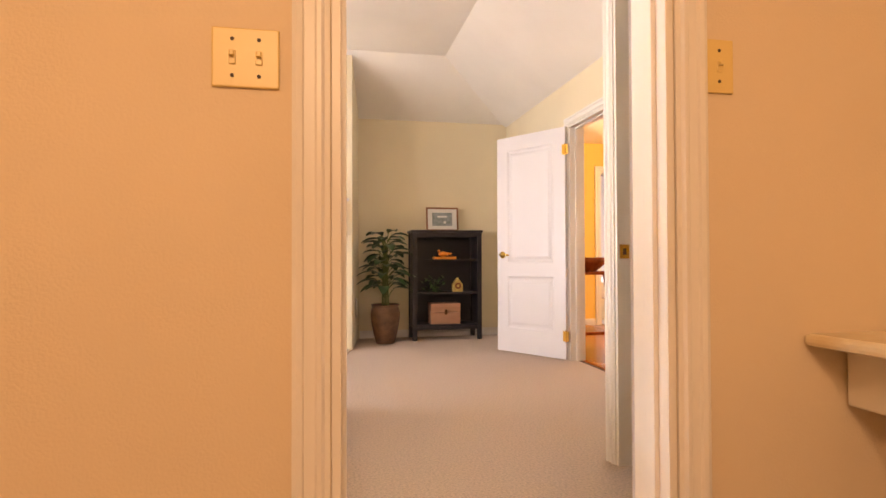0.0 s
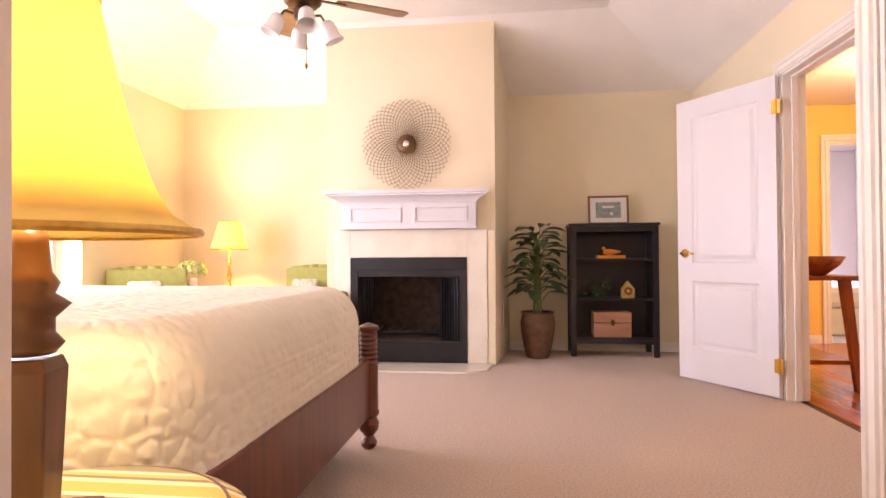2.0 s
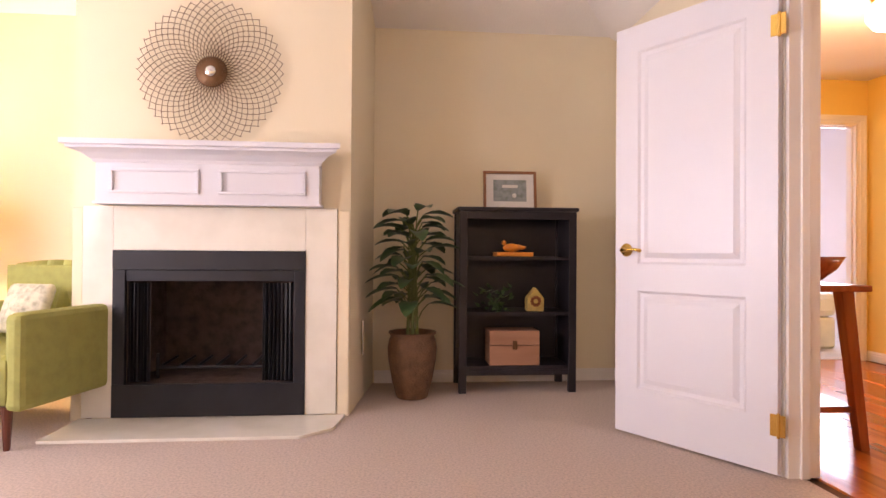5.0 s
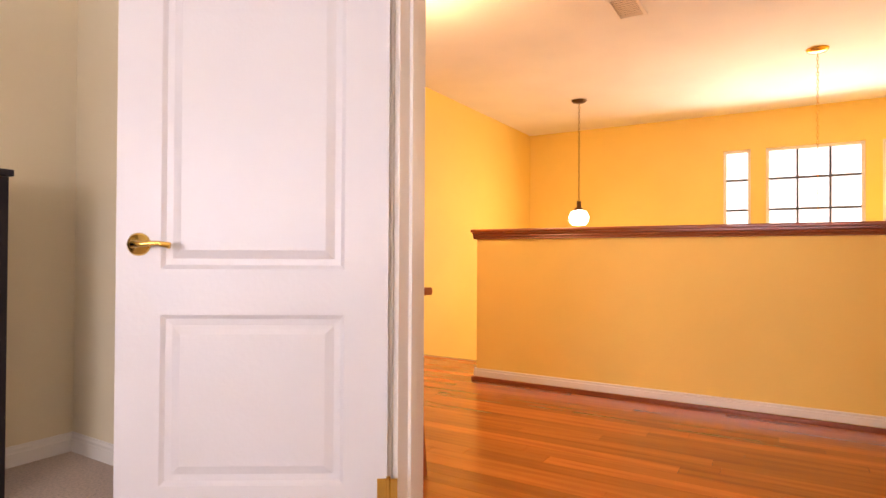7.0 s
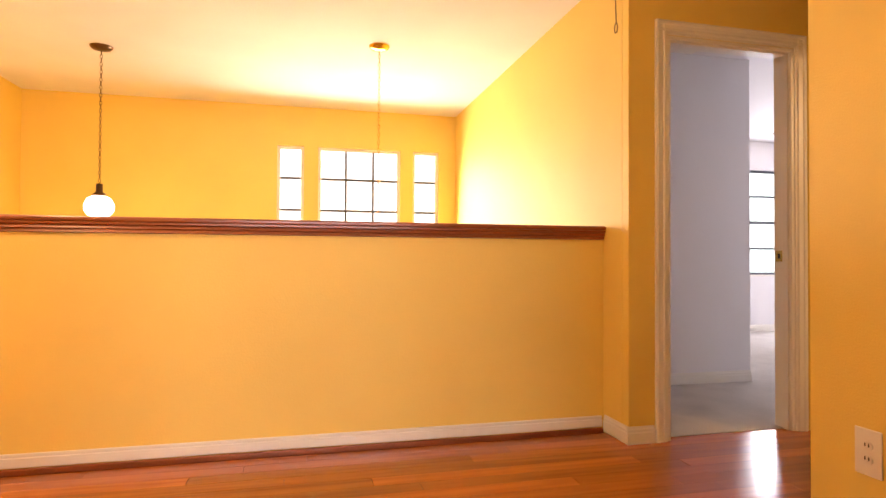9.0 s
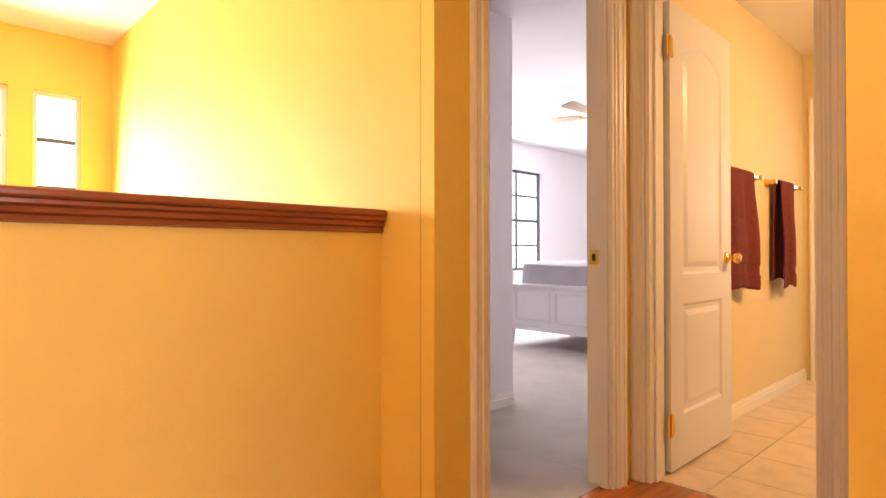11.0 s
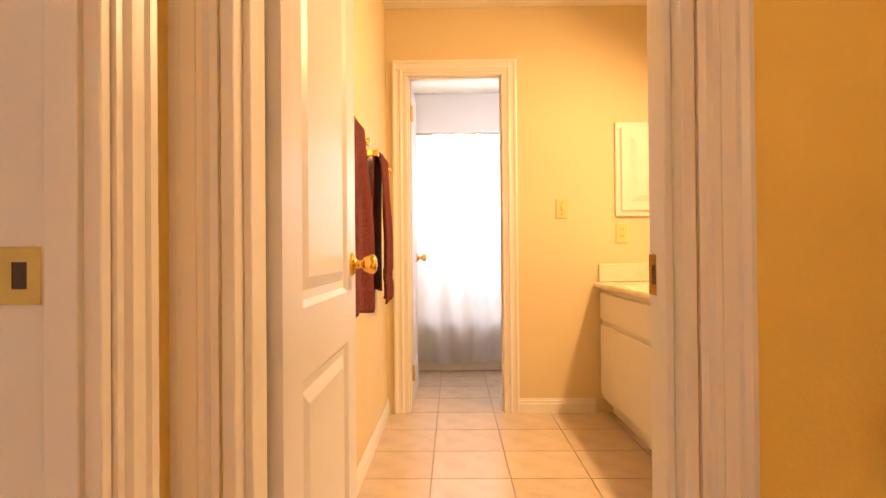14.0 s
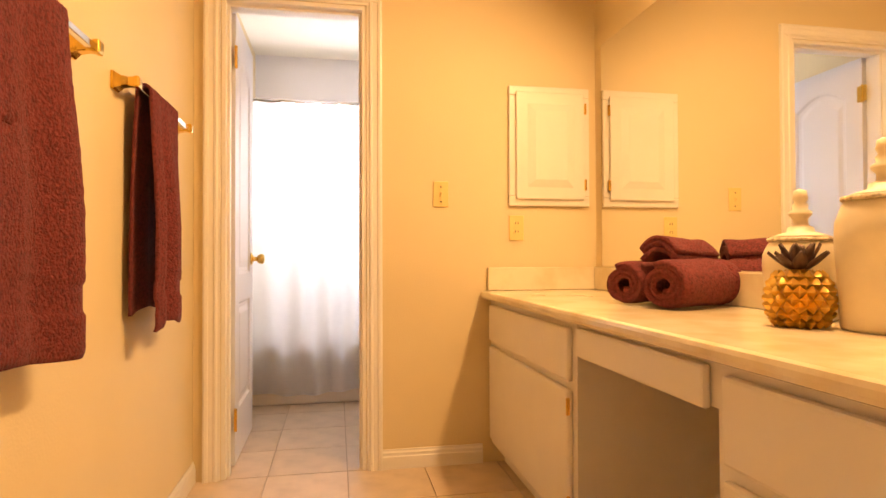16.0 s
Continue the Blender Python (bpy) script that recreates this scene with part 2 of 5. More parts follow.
class Mesh:
    """Gathers solids into one mesh."""

    def __init__(self):
        self.b = bmesh.new()

    def box(self, lo, hi, m=None):
        r = bmesh.ops.create_cube(self.b, size=1)["verts"]
        for v in r:
            v.co = Vector([lo[i] + (v.co[i] + 0.5) * (hi[i] - lo[i]) for i in range(3)])
            if m:
                v.co = m @ v.co
        return r

    def lathe(self, profile, at=(0, 0, 0), n=24, m=None, closed=True):
        """profile: (radius, height) from the bottom up."""
        rings = []
        for r, z in profile:
            ring = []
            for k in range(n):
                a = 2 * math.pi * k / n
                co = Vector((at[0] + r * math.cos(a), at[1] + r * math.sin(a), at[2] + z))
                ring.append(self.b.verts.new(m @ co if m else co))
            rings.append(ring)
        for a, c in zip(rings, rings[1:]):
            for k in range(n):
                self.b.faces.new((a[k], a[(k + 1) % n], c[(k + 1) % n], c[k]))
        if closed:
            self.b.faces.new(rings[0][::-1])
            self.b.faces.new(rings[-1])
        return self

    def tube(self, pts, r, n=8):
        rings = []
        for i, p in enumerate(pts):
            p = Vector(p)
            d = (Vector(pts[min(i + 1, len(pts) - 1)]) - Vector(pts[max(i - 1, 0)])).normalized()
            u = d.orthogonal().normalized()
            if rings:
                u = (last_u - d * last_u.dot(d)).normalized()
            last_u = u
            w = d.cross(u)
            rr = r[i] if isinstance(r, (list, tuple)) else r
            rings.append([self.b.verts.new(p + rr * (math.cos(2 * math.pi * k / n) * u + math.sin(2 * math.pi * k / n) * w)) for k in range(n)])
        for a, c in zip(rings, rings[1:]):
            for k in range(n):
                self.b.faces.new((a[k], a[(k + 1) % n], c[(k + 1) % n], c[k]))
        self.b.faces.new(rings[0][::-1])
        self.b.faces.new(rings[-1])
        return self

    def prism(self, outline, h0, h1, m=None):
        """outline: (x, y) points; from height h0 to h1."""
        lo = [self.b.verts.new(m @ Vector((x, y, h0)) if m else (x, y, h0)) for x, y in outline]
        hi = [self.b.verts.new(m @ Vector((x, y, h1)) if m else (x, y, h1)) for x, y in outline]
        n = len(outline)
        for k in range(n):
            self.b.faces.new((lo[k], lo[(k + 1) % n], hi[(k + 1) % n], hi[k]))
        self.b.faces.new(lo[::-1])
        self.b.faces.new(hi)
        return self

    def sheet(self, f, nu, nv):
        g = [[self.b.verts.new(f(i / nu, j / nv)) for j in range(nv + 1)] for i in range(nu + 1)]
        for i in range(nu):
            for j in range(nv):
                self.b.faces.new((g[i][j], g[i + 1][j], g[i + 1][j + 1], g[i][j + 1]))
        return self

    def done(self, name, material, parent=None, bevel=0.0, smooth=False, solid=0.0, label=""):
        bmesh.ops.recalc_face_normals(self.b, faces=self.b.faces)
        me = bpy.data.meshes.new(name)
        self.b.to_mesh(me)
        self.b.free()
        me.materials.append(material)
        if smooth:
            me.shade_smooth()
        ob = new(name, me)
        if solid:
            s = ob.modifiers.new("thickness", "SOLIDIFY")
            s.thickness, s.offset = solid, 0
        if bevel:
            v = ob.modifiers.new("bevel", "BEVEL")
            v.width, v.segments, v.limit_method, v.angle_limit = bevel, 2, "ANGLE", radians(40)
        if parent:
            ob.parent = parent
        if label:
            ob["label"] = label
        return ob


def thing(name, label, category, at=(0, 0, 0), rz=0, group="", kind=""):
    e = new(name)
    e.empty_display_size = 0.1
    e.matrix_world = pose(*at, 0, 0, rz)
    return tagged(e, label, category, group, kind)


# ---- structure ----


def wall(name, axis, a0, a1, s0, s1, z0, z1, material, label, openings=()):
    """A wall across axis 'x' or 'y' from a0 to a1, spanning s0..s1 along the other; openings: (from, to, bottom, top)."""
    q = Mesh()

    def bit(u0, u1, w0, w1):
        if u1 - u0 > 1e-4 and w1 - w0 > 1e-4:
            q.box((a0, u0, w0), (a1, u1, w1)) if axis == "x" else q.box((u0, a0, w0), (u1, a1, w1))

    cur = s0
    for o0, o1, b, t in sorted(openings):
        bit(cur, o0, z0, z1)
        bit(o0, o1, z0, b)
        bit(o0, o1, t, z1)
        cur = o1
    bit(cur, s1, z0, z1)
    return tagged(q.done(name, material), label, "wall", kind="structure")


def slab(name, lo, hi, material, label, category):
    q = Mesh()
    q.box(lo, hi)
    return tagged(q.done(name, material), label, category, kind="structure")


PROFILE = [(0, 0), (0.068, 0), (0.068, 0.017), (0.060, 0.02), (0.050, 0.018), (0.046, 0.013), (0.028, 0.012), (0.024, 0.016), (0.016, 0.016), (0.010, 0.009), (0, 0.008)]


def casing(axis, face, out, s0, s1, top, label="white painted fluted door casing"):
    """Door trim on the wall face; out: +1 or -1, the side to which it stands proud. s0..s1: the opening."""
    q = Mesh()
    for side, s in ((-1, s0 - 0.006), (1, s1 + 0.006)):
        pts = [(s + side * u, face + out * (d + 0.001)) for u, d in PROFILE]
        q.prism(pts if axis == "y" else [(b, a) for a, b in pts], 0, top + 0.074)
    z = top + 0.006
    m = Matrix(((0, 0, 1, 0), (0, 1, 0, 0), (1, 0, 0, 0), (0, 0, 0, 1)))
    pts = [(z + u, face + out * (d + 0.0015)) for u, d in PROFILE]
    if axis == "y":
        q.prism(pts, s0 - 0.07, s1 + 0.07, m)
    else:
        m2 = Matrix(((0, 1, 0, 0), (0, 0, 1, 0), (1, 0, 0, 0), (0, 0, 0, 1)))
        q.prism(pts, s0 - 0.07, s1 + 0.07, m2)
    return tagged(q.done("trim", TRIM), label, "door trim", kind="structure")


def jamb(axis, a0, a1, s0, s1, top, stop=0.5, label="white painted door jamb lining"):
    """Lining of an opening through the wall from a0 to a1, with its stop."""
    q = Mesh()
    a0, a1 = a0 - 0.004, a1 + 0.004
    st = a0 + (a1 - a0) * stop

    def bit(p0, p1, u0, u1, w0, w1):
        q.box((p0, u0, w0), (p1, u1, w1)) if axis == "x" else q.box((u0, p0, w0), (u1, p1, w1))

    bit(a0, a1, s0 - 0.004, s0 + 0.014, 0, top + 0.004)
    bit(a0, a1, s1 - 0.014, s1 + 0.004, 0, top + 0.004)
    bit(a0, a1, s0 + 0.014, s1 - 0.014, top - 0.014, top + 0.004)
    bit(st - 0.018, st + 0.018, s0 + 0.013, s0 + 0.025, 0, top - 0.013)
    bit(st - 0.018, st + 0.018, s1 - 0.025, s1 - 0.013, 0, top - 0.013)
    bit(st - 0.018, st + 0.018, s0 + 0.025, s1 - 0.025, top - 0.026, top - 0.013)
    return tagged(q.done("trim", TRIM, bevel=0.002), label, "door jamb", kind="structure")


def baseboard(axis, face, out, s0, s1, h=0.085):
    prof = [(0.001, 0), (0.013, 0), (0.013, h * 0.62), (0.010, h * 0.68), (0.010, h * 0.82), (0.006, h * 0.9), (0.005, h), (0.001, h)]
    q = Mesh()
    pts = [(face + out * d, z) for d, z in prof]
    if axis == "x":
        q.prism(pts, s0, s1, Matrix(((1, 0, 0, 0), (0, 0, 1, 0), (0, 1, 0, 0), (0, 0, 0, 1))))
    else:
        q.prism(pts, s0, s1, Matrix(((0, 0, 1, 0), (1, 0, 0, 0), (0, 1, 0, 0), (0, 0, 0, 1))))
    return tagged(q.done("baseboard", TRIM), "white painted moulded baseboard along the wall", "baseboard", kind="structure")


H = 2.42
# master bath
wall("wall_master_bath_north", "y", 1.40, 1.463, -1.7, 1.3, 0, H, PEACH, "peach painted wall with a doorway", [(-0.245, 0.45, 0, 2.04)])
wall("wall_bedroom_south", "y", 1.467, 1.53, -3.3, 1.3, 0, 2.5, CREAM, "cream painted wall with a doorway", [(-0.245, 0.45, 0, 2.04)])
wall("wall_master_bath_west", "x", -1.82, -1.7, -1.5, 1.46, 0, H, PEACH, "peach painted plain wall")
wall("wall_master_bath_east", "x", 1.3, 1.42, -1.5, 1.46, 0, H, PEACH, "peach painted plain wall")
wall("wall_master_bath_south", "y", -1.62, -1.5, -1.82, 1.42, 0, H, PEACH, "peach painted plain wall")
slab("ceiling_master_bath", (-1.82, -1.62, H), (1.42, 1.463, H + 0.1), CEIL, "plain painted ceiling", "ceiling")
slab("floor_master_bath", (-1.82, -1.62, -0.1), (1.42, 1.463, 0), CARPET, "beige carpet floor", "floor")
# bedroom
slab("floor_bedroom", (-3.3, 1.467, -0.1), (1.866, 6.9, 0), CARPET, "beige cut pile carpet floor", "floor")
wall("wall_bedroom_north", "y", 6.78, 6.9, -3.42, 1.93, 0, 2.5, CREAM, "cream painted wall behind the bookcase")
wall("wall_bedroom_west", "x", -3.6, -3.3, 1.46, 6.9, 0, 2.5, CREAM, "cream painted wall with a tall window", [(3.55, 5.35, 0.55, 1.95), (2.1, 3.1, 0.55, 1.95)])
wall("wall_bedroom_east", "x", 1.80, 1.864, 2.65, 6.78, 0, 2.5, CREAM, "cream painted wall with a double doorway", [(3.43, 4.98, 0, 2.04)])
wall("wall_hall_west", "x", 1.868, 1.93, 2.65, 7.5, 0, H, YELLOW, "golden yellow wall with a double doorway", [(3.43, 4.98, 0, 2.04)])
wall("wall_closet_north", "y", 2.53, 2.65, 1.095, 2.9, 0, 2.5, CREAM, "cream painted plain wall")
wall("wall_closet_west", "x", 0.965, 1.095, 1.53, 2.65, 0, 2.5, CREAM, "cream painted wall with a closet doorway", [(1.72, 2.60, 0, 2.04)])
wall("wall_closet_east", "x", 1.7, 1.8, 1.46, 2.53, 0, 2.5, CREAM, "cream painted plain closet wall")
wall("wall_closet_south", "y", 1.46, 1.53, 1.3, 1.8, 0, 2.5, CREAM, "cream painted plain closet wall")
jamb("x", 0.965, 1.095, 1.72, 2.60, 2.04, 0.6)
casing("x", 0.965, -1, 1.72, 2.60, 2.04)


def tray_ceiling():
    """Slopes rise from the walls to a flat middle."""
    x0, x1, y0, y1, z0, z1, i = -3.42, 1.866, 1.462, 6.9, 2.40, 2.93, 0.97
    q = Mesh()
    lo = [q.b.verts.new(c) for c in ((x0, y0, z0), (x1, y0, z0), (x1, y1, z0), (x0, y1, z0))]
    hi = [q.b.verts.new(c) for c in ((x0 + i, y0 + i, z1), (x1 - i, y0 + i, z1), (x1 - i, y1 - i, z1), (x0 + i, y1 - i, z1))]
    for k in range(4):
        q.b.faces.new((lo[k], lo[(k + 1) % 4], hi[(k + 1) % 4], hi[k]))
    q.b.faces.new(hi)
    ext = bmesh.ops.extrude_face_region(q.b, geom=q.b.faces[:])["geom"]
    for v in ext:
        if isinstance(v, bmesh.types.BMVert):
            v.co.z += 0.12
    return tagged(q.done("ceiling_bedroom", CEIL), "off-white tray ceiling with sloping sides", "ceiling", kind="structure")


tray_ceiling()
# hall, stair well
wall("wall_hall_north", "y", 7.4, 7.5, 1.868, 4.6, 0, H, YELLOW, "golden yellow wall with a bedroom doorway", [(3.3, 4.2, 0, 2.04)])
wall("wall_hall_corner", "x", 4.3, 4.4, 6.9, 7.4, 0, H, YELLOW, "golden yellow plain wall")
wall("wall_stair_north", "y", 6.8, 6.9, 4.3, 7.36, -2.7, H, YELLOW, "golden yellow wall above the stairs")
wall("wall_stair_east", "x", 7.24, 7.36, 2.65, 6.8, -2.7, H, YELLOW, "golden yellow wall with three windows", [(4.32, 4.58, 0.75, 2.03), (3.34, 4.18, 0.75, 2.03), (2.93, 3.21, 0.75, 2.03)])
wall("wall_stair_south", "y", 2.65, 2.75, 3.946, 7.36, -2.7, H, YELLOW, "golden yellow plain wall beside the void")
wall("wall_hall_east", "x", 3.885, 3.943, 1.552, 2.75, 0, H, YELLOW, "golden yellow wall with a bedroom doorway", [(1.765, 2.53, 0, 2.04)])
wall("wall_guest_west", "x", 3.947, 3.995, 1.552, 2.648, 0, H, WHITEWALL, "white wall with a doorway", [(1.765, 2.53, 0, 2.04)])
wall("wall_guest_west_south", "x", 4.002, 4.06, -4.4, 1.63, 0, H, WHITEWALL, "white plain wall")
wall("wall_hall_south", "y", 1.552, 1.61, 2.93, 3.883, 0, H, YELLOW, "golden yellow wall with a bathroom doorway", [(3.205, 3.82, 0, 2.04)])
wall("wall_bath_north", "y", 1.49, 1.548, 2.0, 3.945, 0, H, BEIGE, "beige wall with a doorway", [(3.205, 3.82, 0, 2.04)])
wall("wall_hall_closet", "x", 2.83, 2.93, 1.552, 2.66, 0, H, YELLOW, "golden yellow wall with a closed closet door", [(1.69, 2.39, 0, 2.04)])
wall("wall_hall_outlet", "y", 2.584, 2.66, 1.93, 2.83, 0, H, YELLOW, "golden yellow wall with an outlet")
slab("ceiling_hall", (1.868, 1.55, H), (7.36, 7.5, H + 0.1), CEIL, "smooth warm white ceiling", "ceiling")
floor_hall = slab("floor_hall", (1.868, 1.55, -0.2), (4.72, 7.44, -0.012), SUBFLOOR, "varnished red oak strip floor", "floor")
slab("floor_below", (4.1, 2.6, -2.8), (7.4, 6.9, -2.7), CARPET, "carpet floor of the storey below", "floor")
wall("wall_void_west", "x", 4.14, 4.25, 2.75, 5.93, -2.7, -0.21, YELLOW, "golden yellow wall below the landing")
# guest bedroom
wall("wall_guest_entry", "x", 4.99, 5.09, 1.05, 2.65, 0, H, WHITEWALL, "white plain wall by the entry")
wall("wall_guest_north", "y", 1.05, 1.15, 5.09, 7.62, 0, H, WHITEWALL, "white plain wall")
wall("wall_guest_entry_north", "y", 2.55, 2.646, 3.998, 4.99, 0, H, WHITEWALL, "white plain wall")
wall("wall_guest_east", "x", 7.5, 7.62, -4.4, 1.05, 0, H, WHITEWALL, "white wall with a gridded window", [(-2.67, -1.2, 0.72, 2.06)])
wall("wall_guest_south", "y", -4.4, -4.28, 4.06, 7.5, 0, H, WHITEWALL, "white plain wall")
slab("floor_guest_main", (4.002, -4.4, -0.1), (7.62, 1.693, 0.003), CARPET2, "pale beige carpet floor", "floor")
slab("ceiling_guest", (4.002, -4.4, H + 0.002), (7.62, 2.65, H + 0.1), WHITEWALL, "white plain ceiling", "ceiling")
slab("floor_guest", (3.94, 1.695, -0.1), (7.62, 2.65, 0.003), CARPET2, "pale beige carpet floor", "floor")
# bathroom
wall("wall_bath_east", "x", 3.915, 3.999, -3.0, 1.488, 0, H, BEIGE, "beige wall with a towel bar")
wall("wall_bath_west", "x", 2.02, 2.12, -3.0, 1.488, 0, H, BEIGE, "beige wall behind the mirror")
wall("wall_bath_south", "y", -1.108, -1.05, 2.12, 3.914, 0, H, BEIGE, "beige wall with a doorway", [(3.205, 3.80, 0, 2.03)])
wall("wall_toilet_north", "y", -1.17, -1.112, 2.12, 3.914, 0, H, WHITEWALL, "white wall with a doorway", [(3.205, 3.80, 0, 2.03)])
wall("wall_shower_back", "y", -3.0, -2.88, 2.0, 4.0, 0, H, WHITEWALL, "white wall with a window over the tub", [(2.65, 3.75, 1.05, 1.95)])
slab("ceiling_bath", (2.0, -3.0, H), (3.999, 1.548, H + 0.1), CEIL, "warm white ceiling", "ceiling")
floor_bath = slab("floor_bath", (2.0, -3.0, -0.1), (3.999, 1.548, -0.006), GROUT, "beige ceramic tile floor", "floor")
# third bedroom
wall("wall_third_back", "y", 10.2, 10.3, 2.6, 5.2, 0, H, WHITEWALL, "white plain wall")
wall("wall_third_east", "x", 5.1, 5.2, 7.5, 10.2, 0, H, WHITEWALL, "white plain wall")
wall("wall_third_west", "x", 2.5, 2.6, 7.5, 10.3, 0, H, WHITEWALL, "white plain wall")
slab("ceiling_third", (2.5, 7.504, H), (5.2, 10.3, H + 0.1), WHITEWALL, "white plain ceiling", "ceiling")
slab("floor_third", (2.5, 7.45, -0.1), (5.2, 10.3, 0.002), CARPET2, "pale carpet floor", "floor")

for args in (("y", 1.40, 1.53, -0.245, 0.45, 2.04, 0.4), ("x", 1.80, 1.93, 3.43, 4.98, 2.04, 0.5), ("x", 3.885, 3.995, 1.765, 2.53, 2.04, 0.3),
             ("y", 1.49, 1.61, 3.205, 3.82, 2.04, 0.6), ("y", -1.17, -1.05, 3.205, 3.80, 2.03, 0.6), ("x", 2.83, 2.93, 1.69, 2.39, 2.04, 0.3), ("y", 7.4, 7.5, 3.3, 4.2, 2.04, 0.5)):
    jamb(*args)
for args in (("y", 1.40, -1, -0.245, 0.45, 2.04), ("y", 1.53, 1, -0.245, 0.45, 2.04), ("x", 1.80, -1, 3.43, 4.98, 2.04), ("x", 1.93, 1, 3.43, 4.98, 2.04),
             ("x", 3.885, -1, 1.765, 2.53, 2.04), ("y", 1.61, 1, 3.205, 3.82, 2.04), ("y", 1.49, -1, 3.205, 3.82, 2.04), ("y", -1.05, 1, 3.205, 3.80, 2.03),
             ("x", 2.93, 1, 1.69, 2.39, 2.04), ("y", 7.4, -1, 3.3, 4.2, 2.04)):
    casing(*args)
for args in (("y", 6.78, -1, 0.08, 1.8), ("y", 6.78, -1, -3.3, -1.48), ("x", 1.80, -1, 5.06, 6.78), ("x", -3.3, 1, 1.53, 6.78), ("x", 4.3, -1, 6.8, 7.4),
             ("y", 6.8, -1, 4.3, 4.7), ("y", -1.05, 1, 2.68, 3.13), ("x", 3.915, -1, -1.05, 1.49), ("x", 4.99, -1, 1.05, 2.55), ("x", 4.06, 1, 1.0, 1.63),
             ("y", 2.66, 1, 1.93, 2.943), ("y", 2.75, 1, 3.885, 4.11), ("x", 3.885, -1, 2.61, 2.763), ("y", 7.4, -1, 1.93, 3.22), ("x", 7.5, -1, -4.28, 1.1), ("y", -4.28, 1, 4.06, 7.5),
             ("y", 1.61, 1, 2.93, 3.131), ("x", 5.1, -1, 7.5, 10.2)):
    baseboard(*args)


def half_wall():
    e = thing("half_wall", "golden yellow half wall with a dark wood cap on the landing", "half wall", kind="structure")
    q = Mesh()
    q.box((4.13, 2.75, -0.2), (4.25, 5.93, 1.02))
    q.done("wall_body", YELLOW, e)
    q = Mesh()
    q.box((4.095, 2.752, 1.06), (4.285, 5.97, 1.083))
    q.done("cap", CAPWOOD, e, bevel=0.007)
    q = Mesh()
    q.prism([(4.129, 1.011), (4.114, 1.014), (4.118, 1.027), (4.108, 1.032), (4.112, 1.044), (4.10, 1.05), (4.10, 1.059), (4.28, 1.059), (4.28, 1.05), (4.268, 1.044), (4.272, 1.032), (4.262, 1.027), (4.266, 1.014), (4.251, 1.011)], 2.753, 5.955,
            Matrix(((1, 0, 0, 0), (0, 0, 1, 0), (0, 1, 0, 0), (0, 0, 0, 1))))
    q.done("cap_moulding", CAPWOOD, e)
    q = Mesh()
    q.box((4.112, 2.765, 0.02), (4.129, 5.945, 0.062))
    q.box((4.116, 2.765, 0.062), (4.129, 5.943, 0.078))
    q.box((4.118, 5.931, 0.02), (4.25, 5.945, 0.078))
    q.done("base_trim", TRIM, e, bevel=0.004)
    q = Mesh()
    q.box((4.098, 2.765, -0.01), (4.112, 5.96, 0.02))
    q.done("shoe_moulding", CAPWOOD, e, bevel=0.006)


half_wall()


def stairs():
    e = thing("stairs", "wooden stairs going down beside the half wall", "stairs", kind="structure")
    q = Mesh()
    q.box((4.70, 5.94, -0.045), (4.755, 6.79, 0.0))
    q.done("nosing", CAPWOOD, e, bevel=0.012)
    for k in range(1, 9):
        q = Mesh()
        q.box((4.72 + 0.26 * (k - 1), 5.94, -0.18 * k - 0.03), (4.72 + 0.26 * k + 0.03, 6.79, -0.18 * k))
        q.done("tread", PLANK, e, bevel=0.008)


stairs()


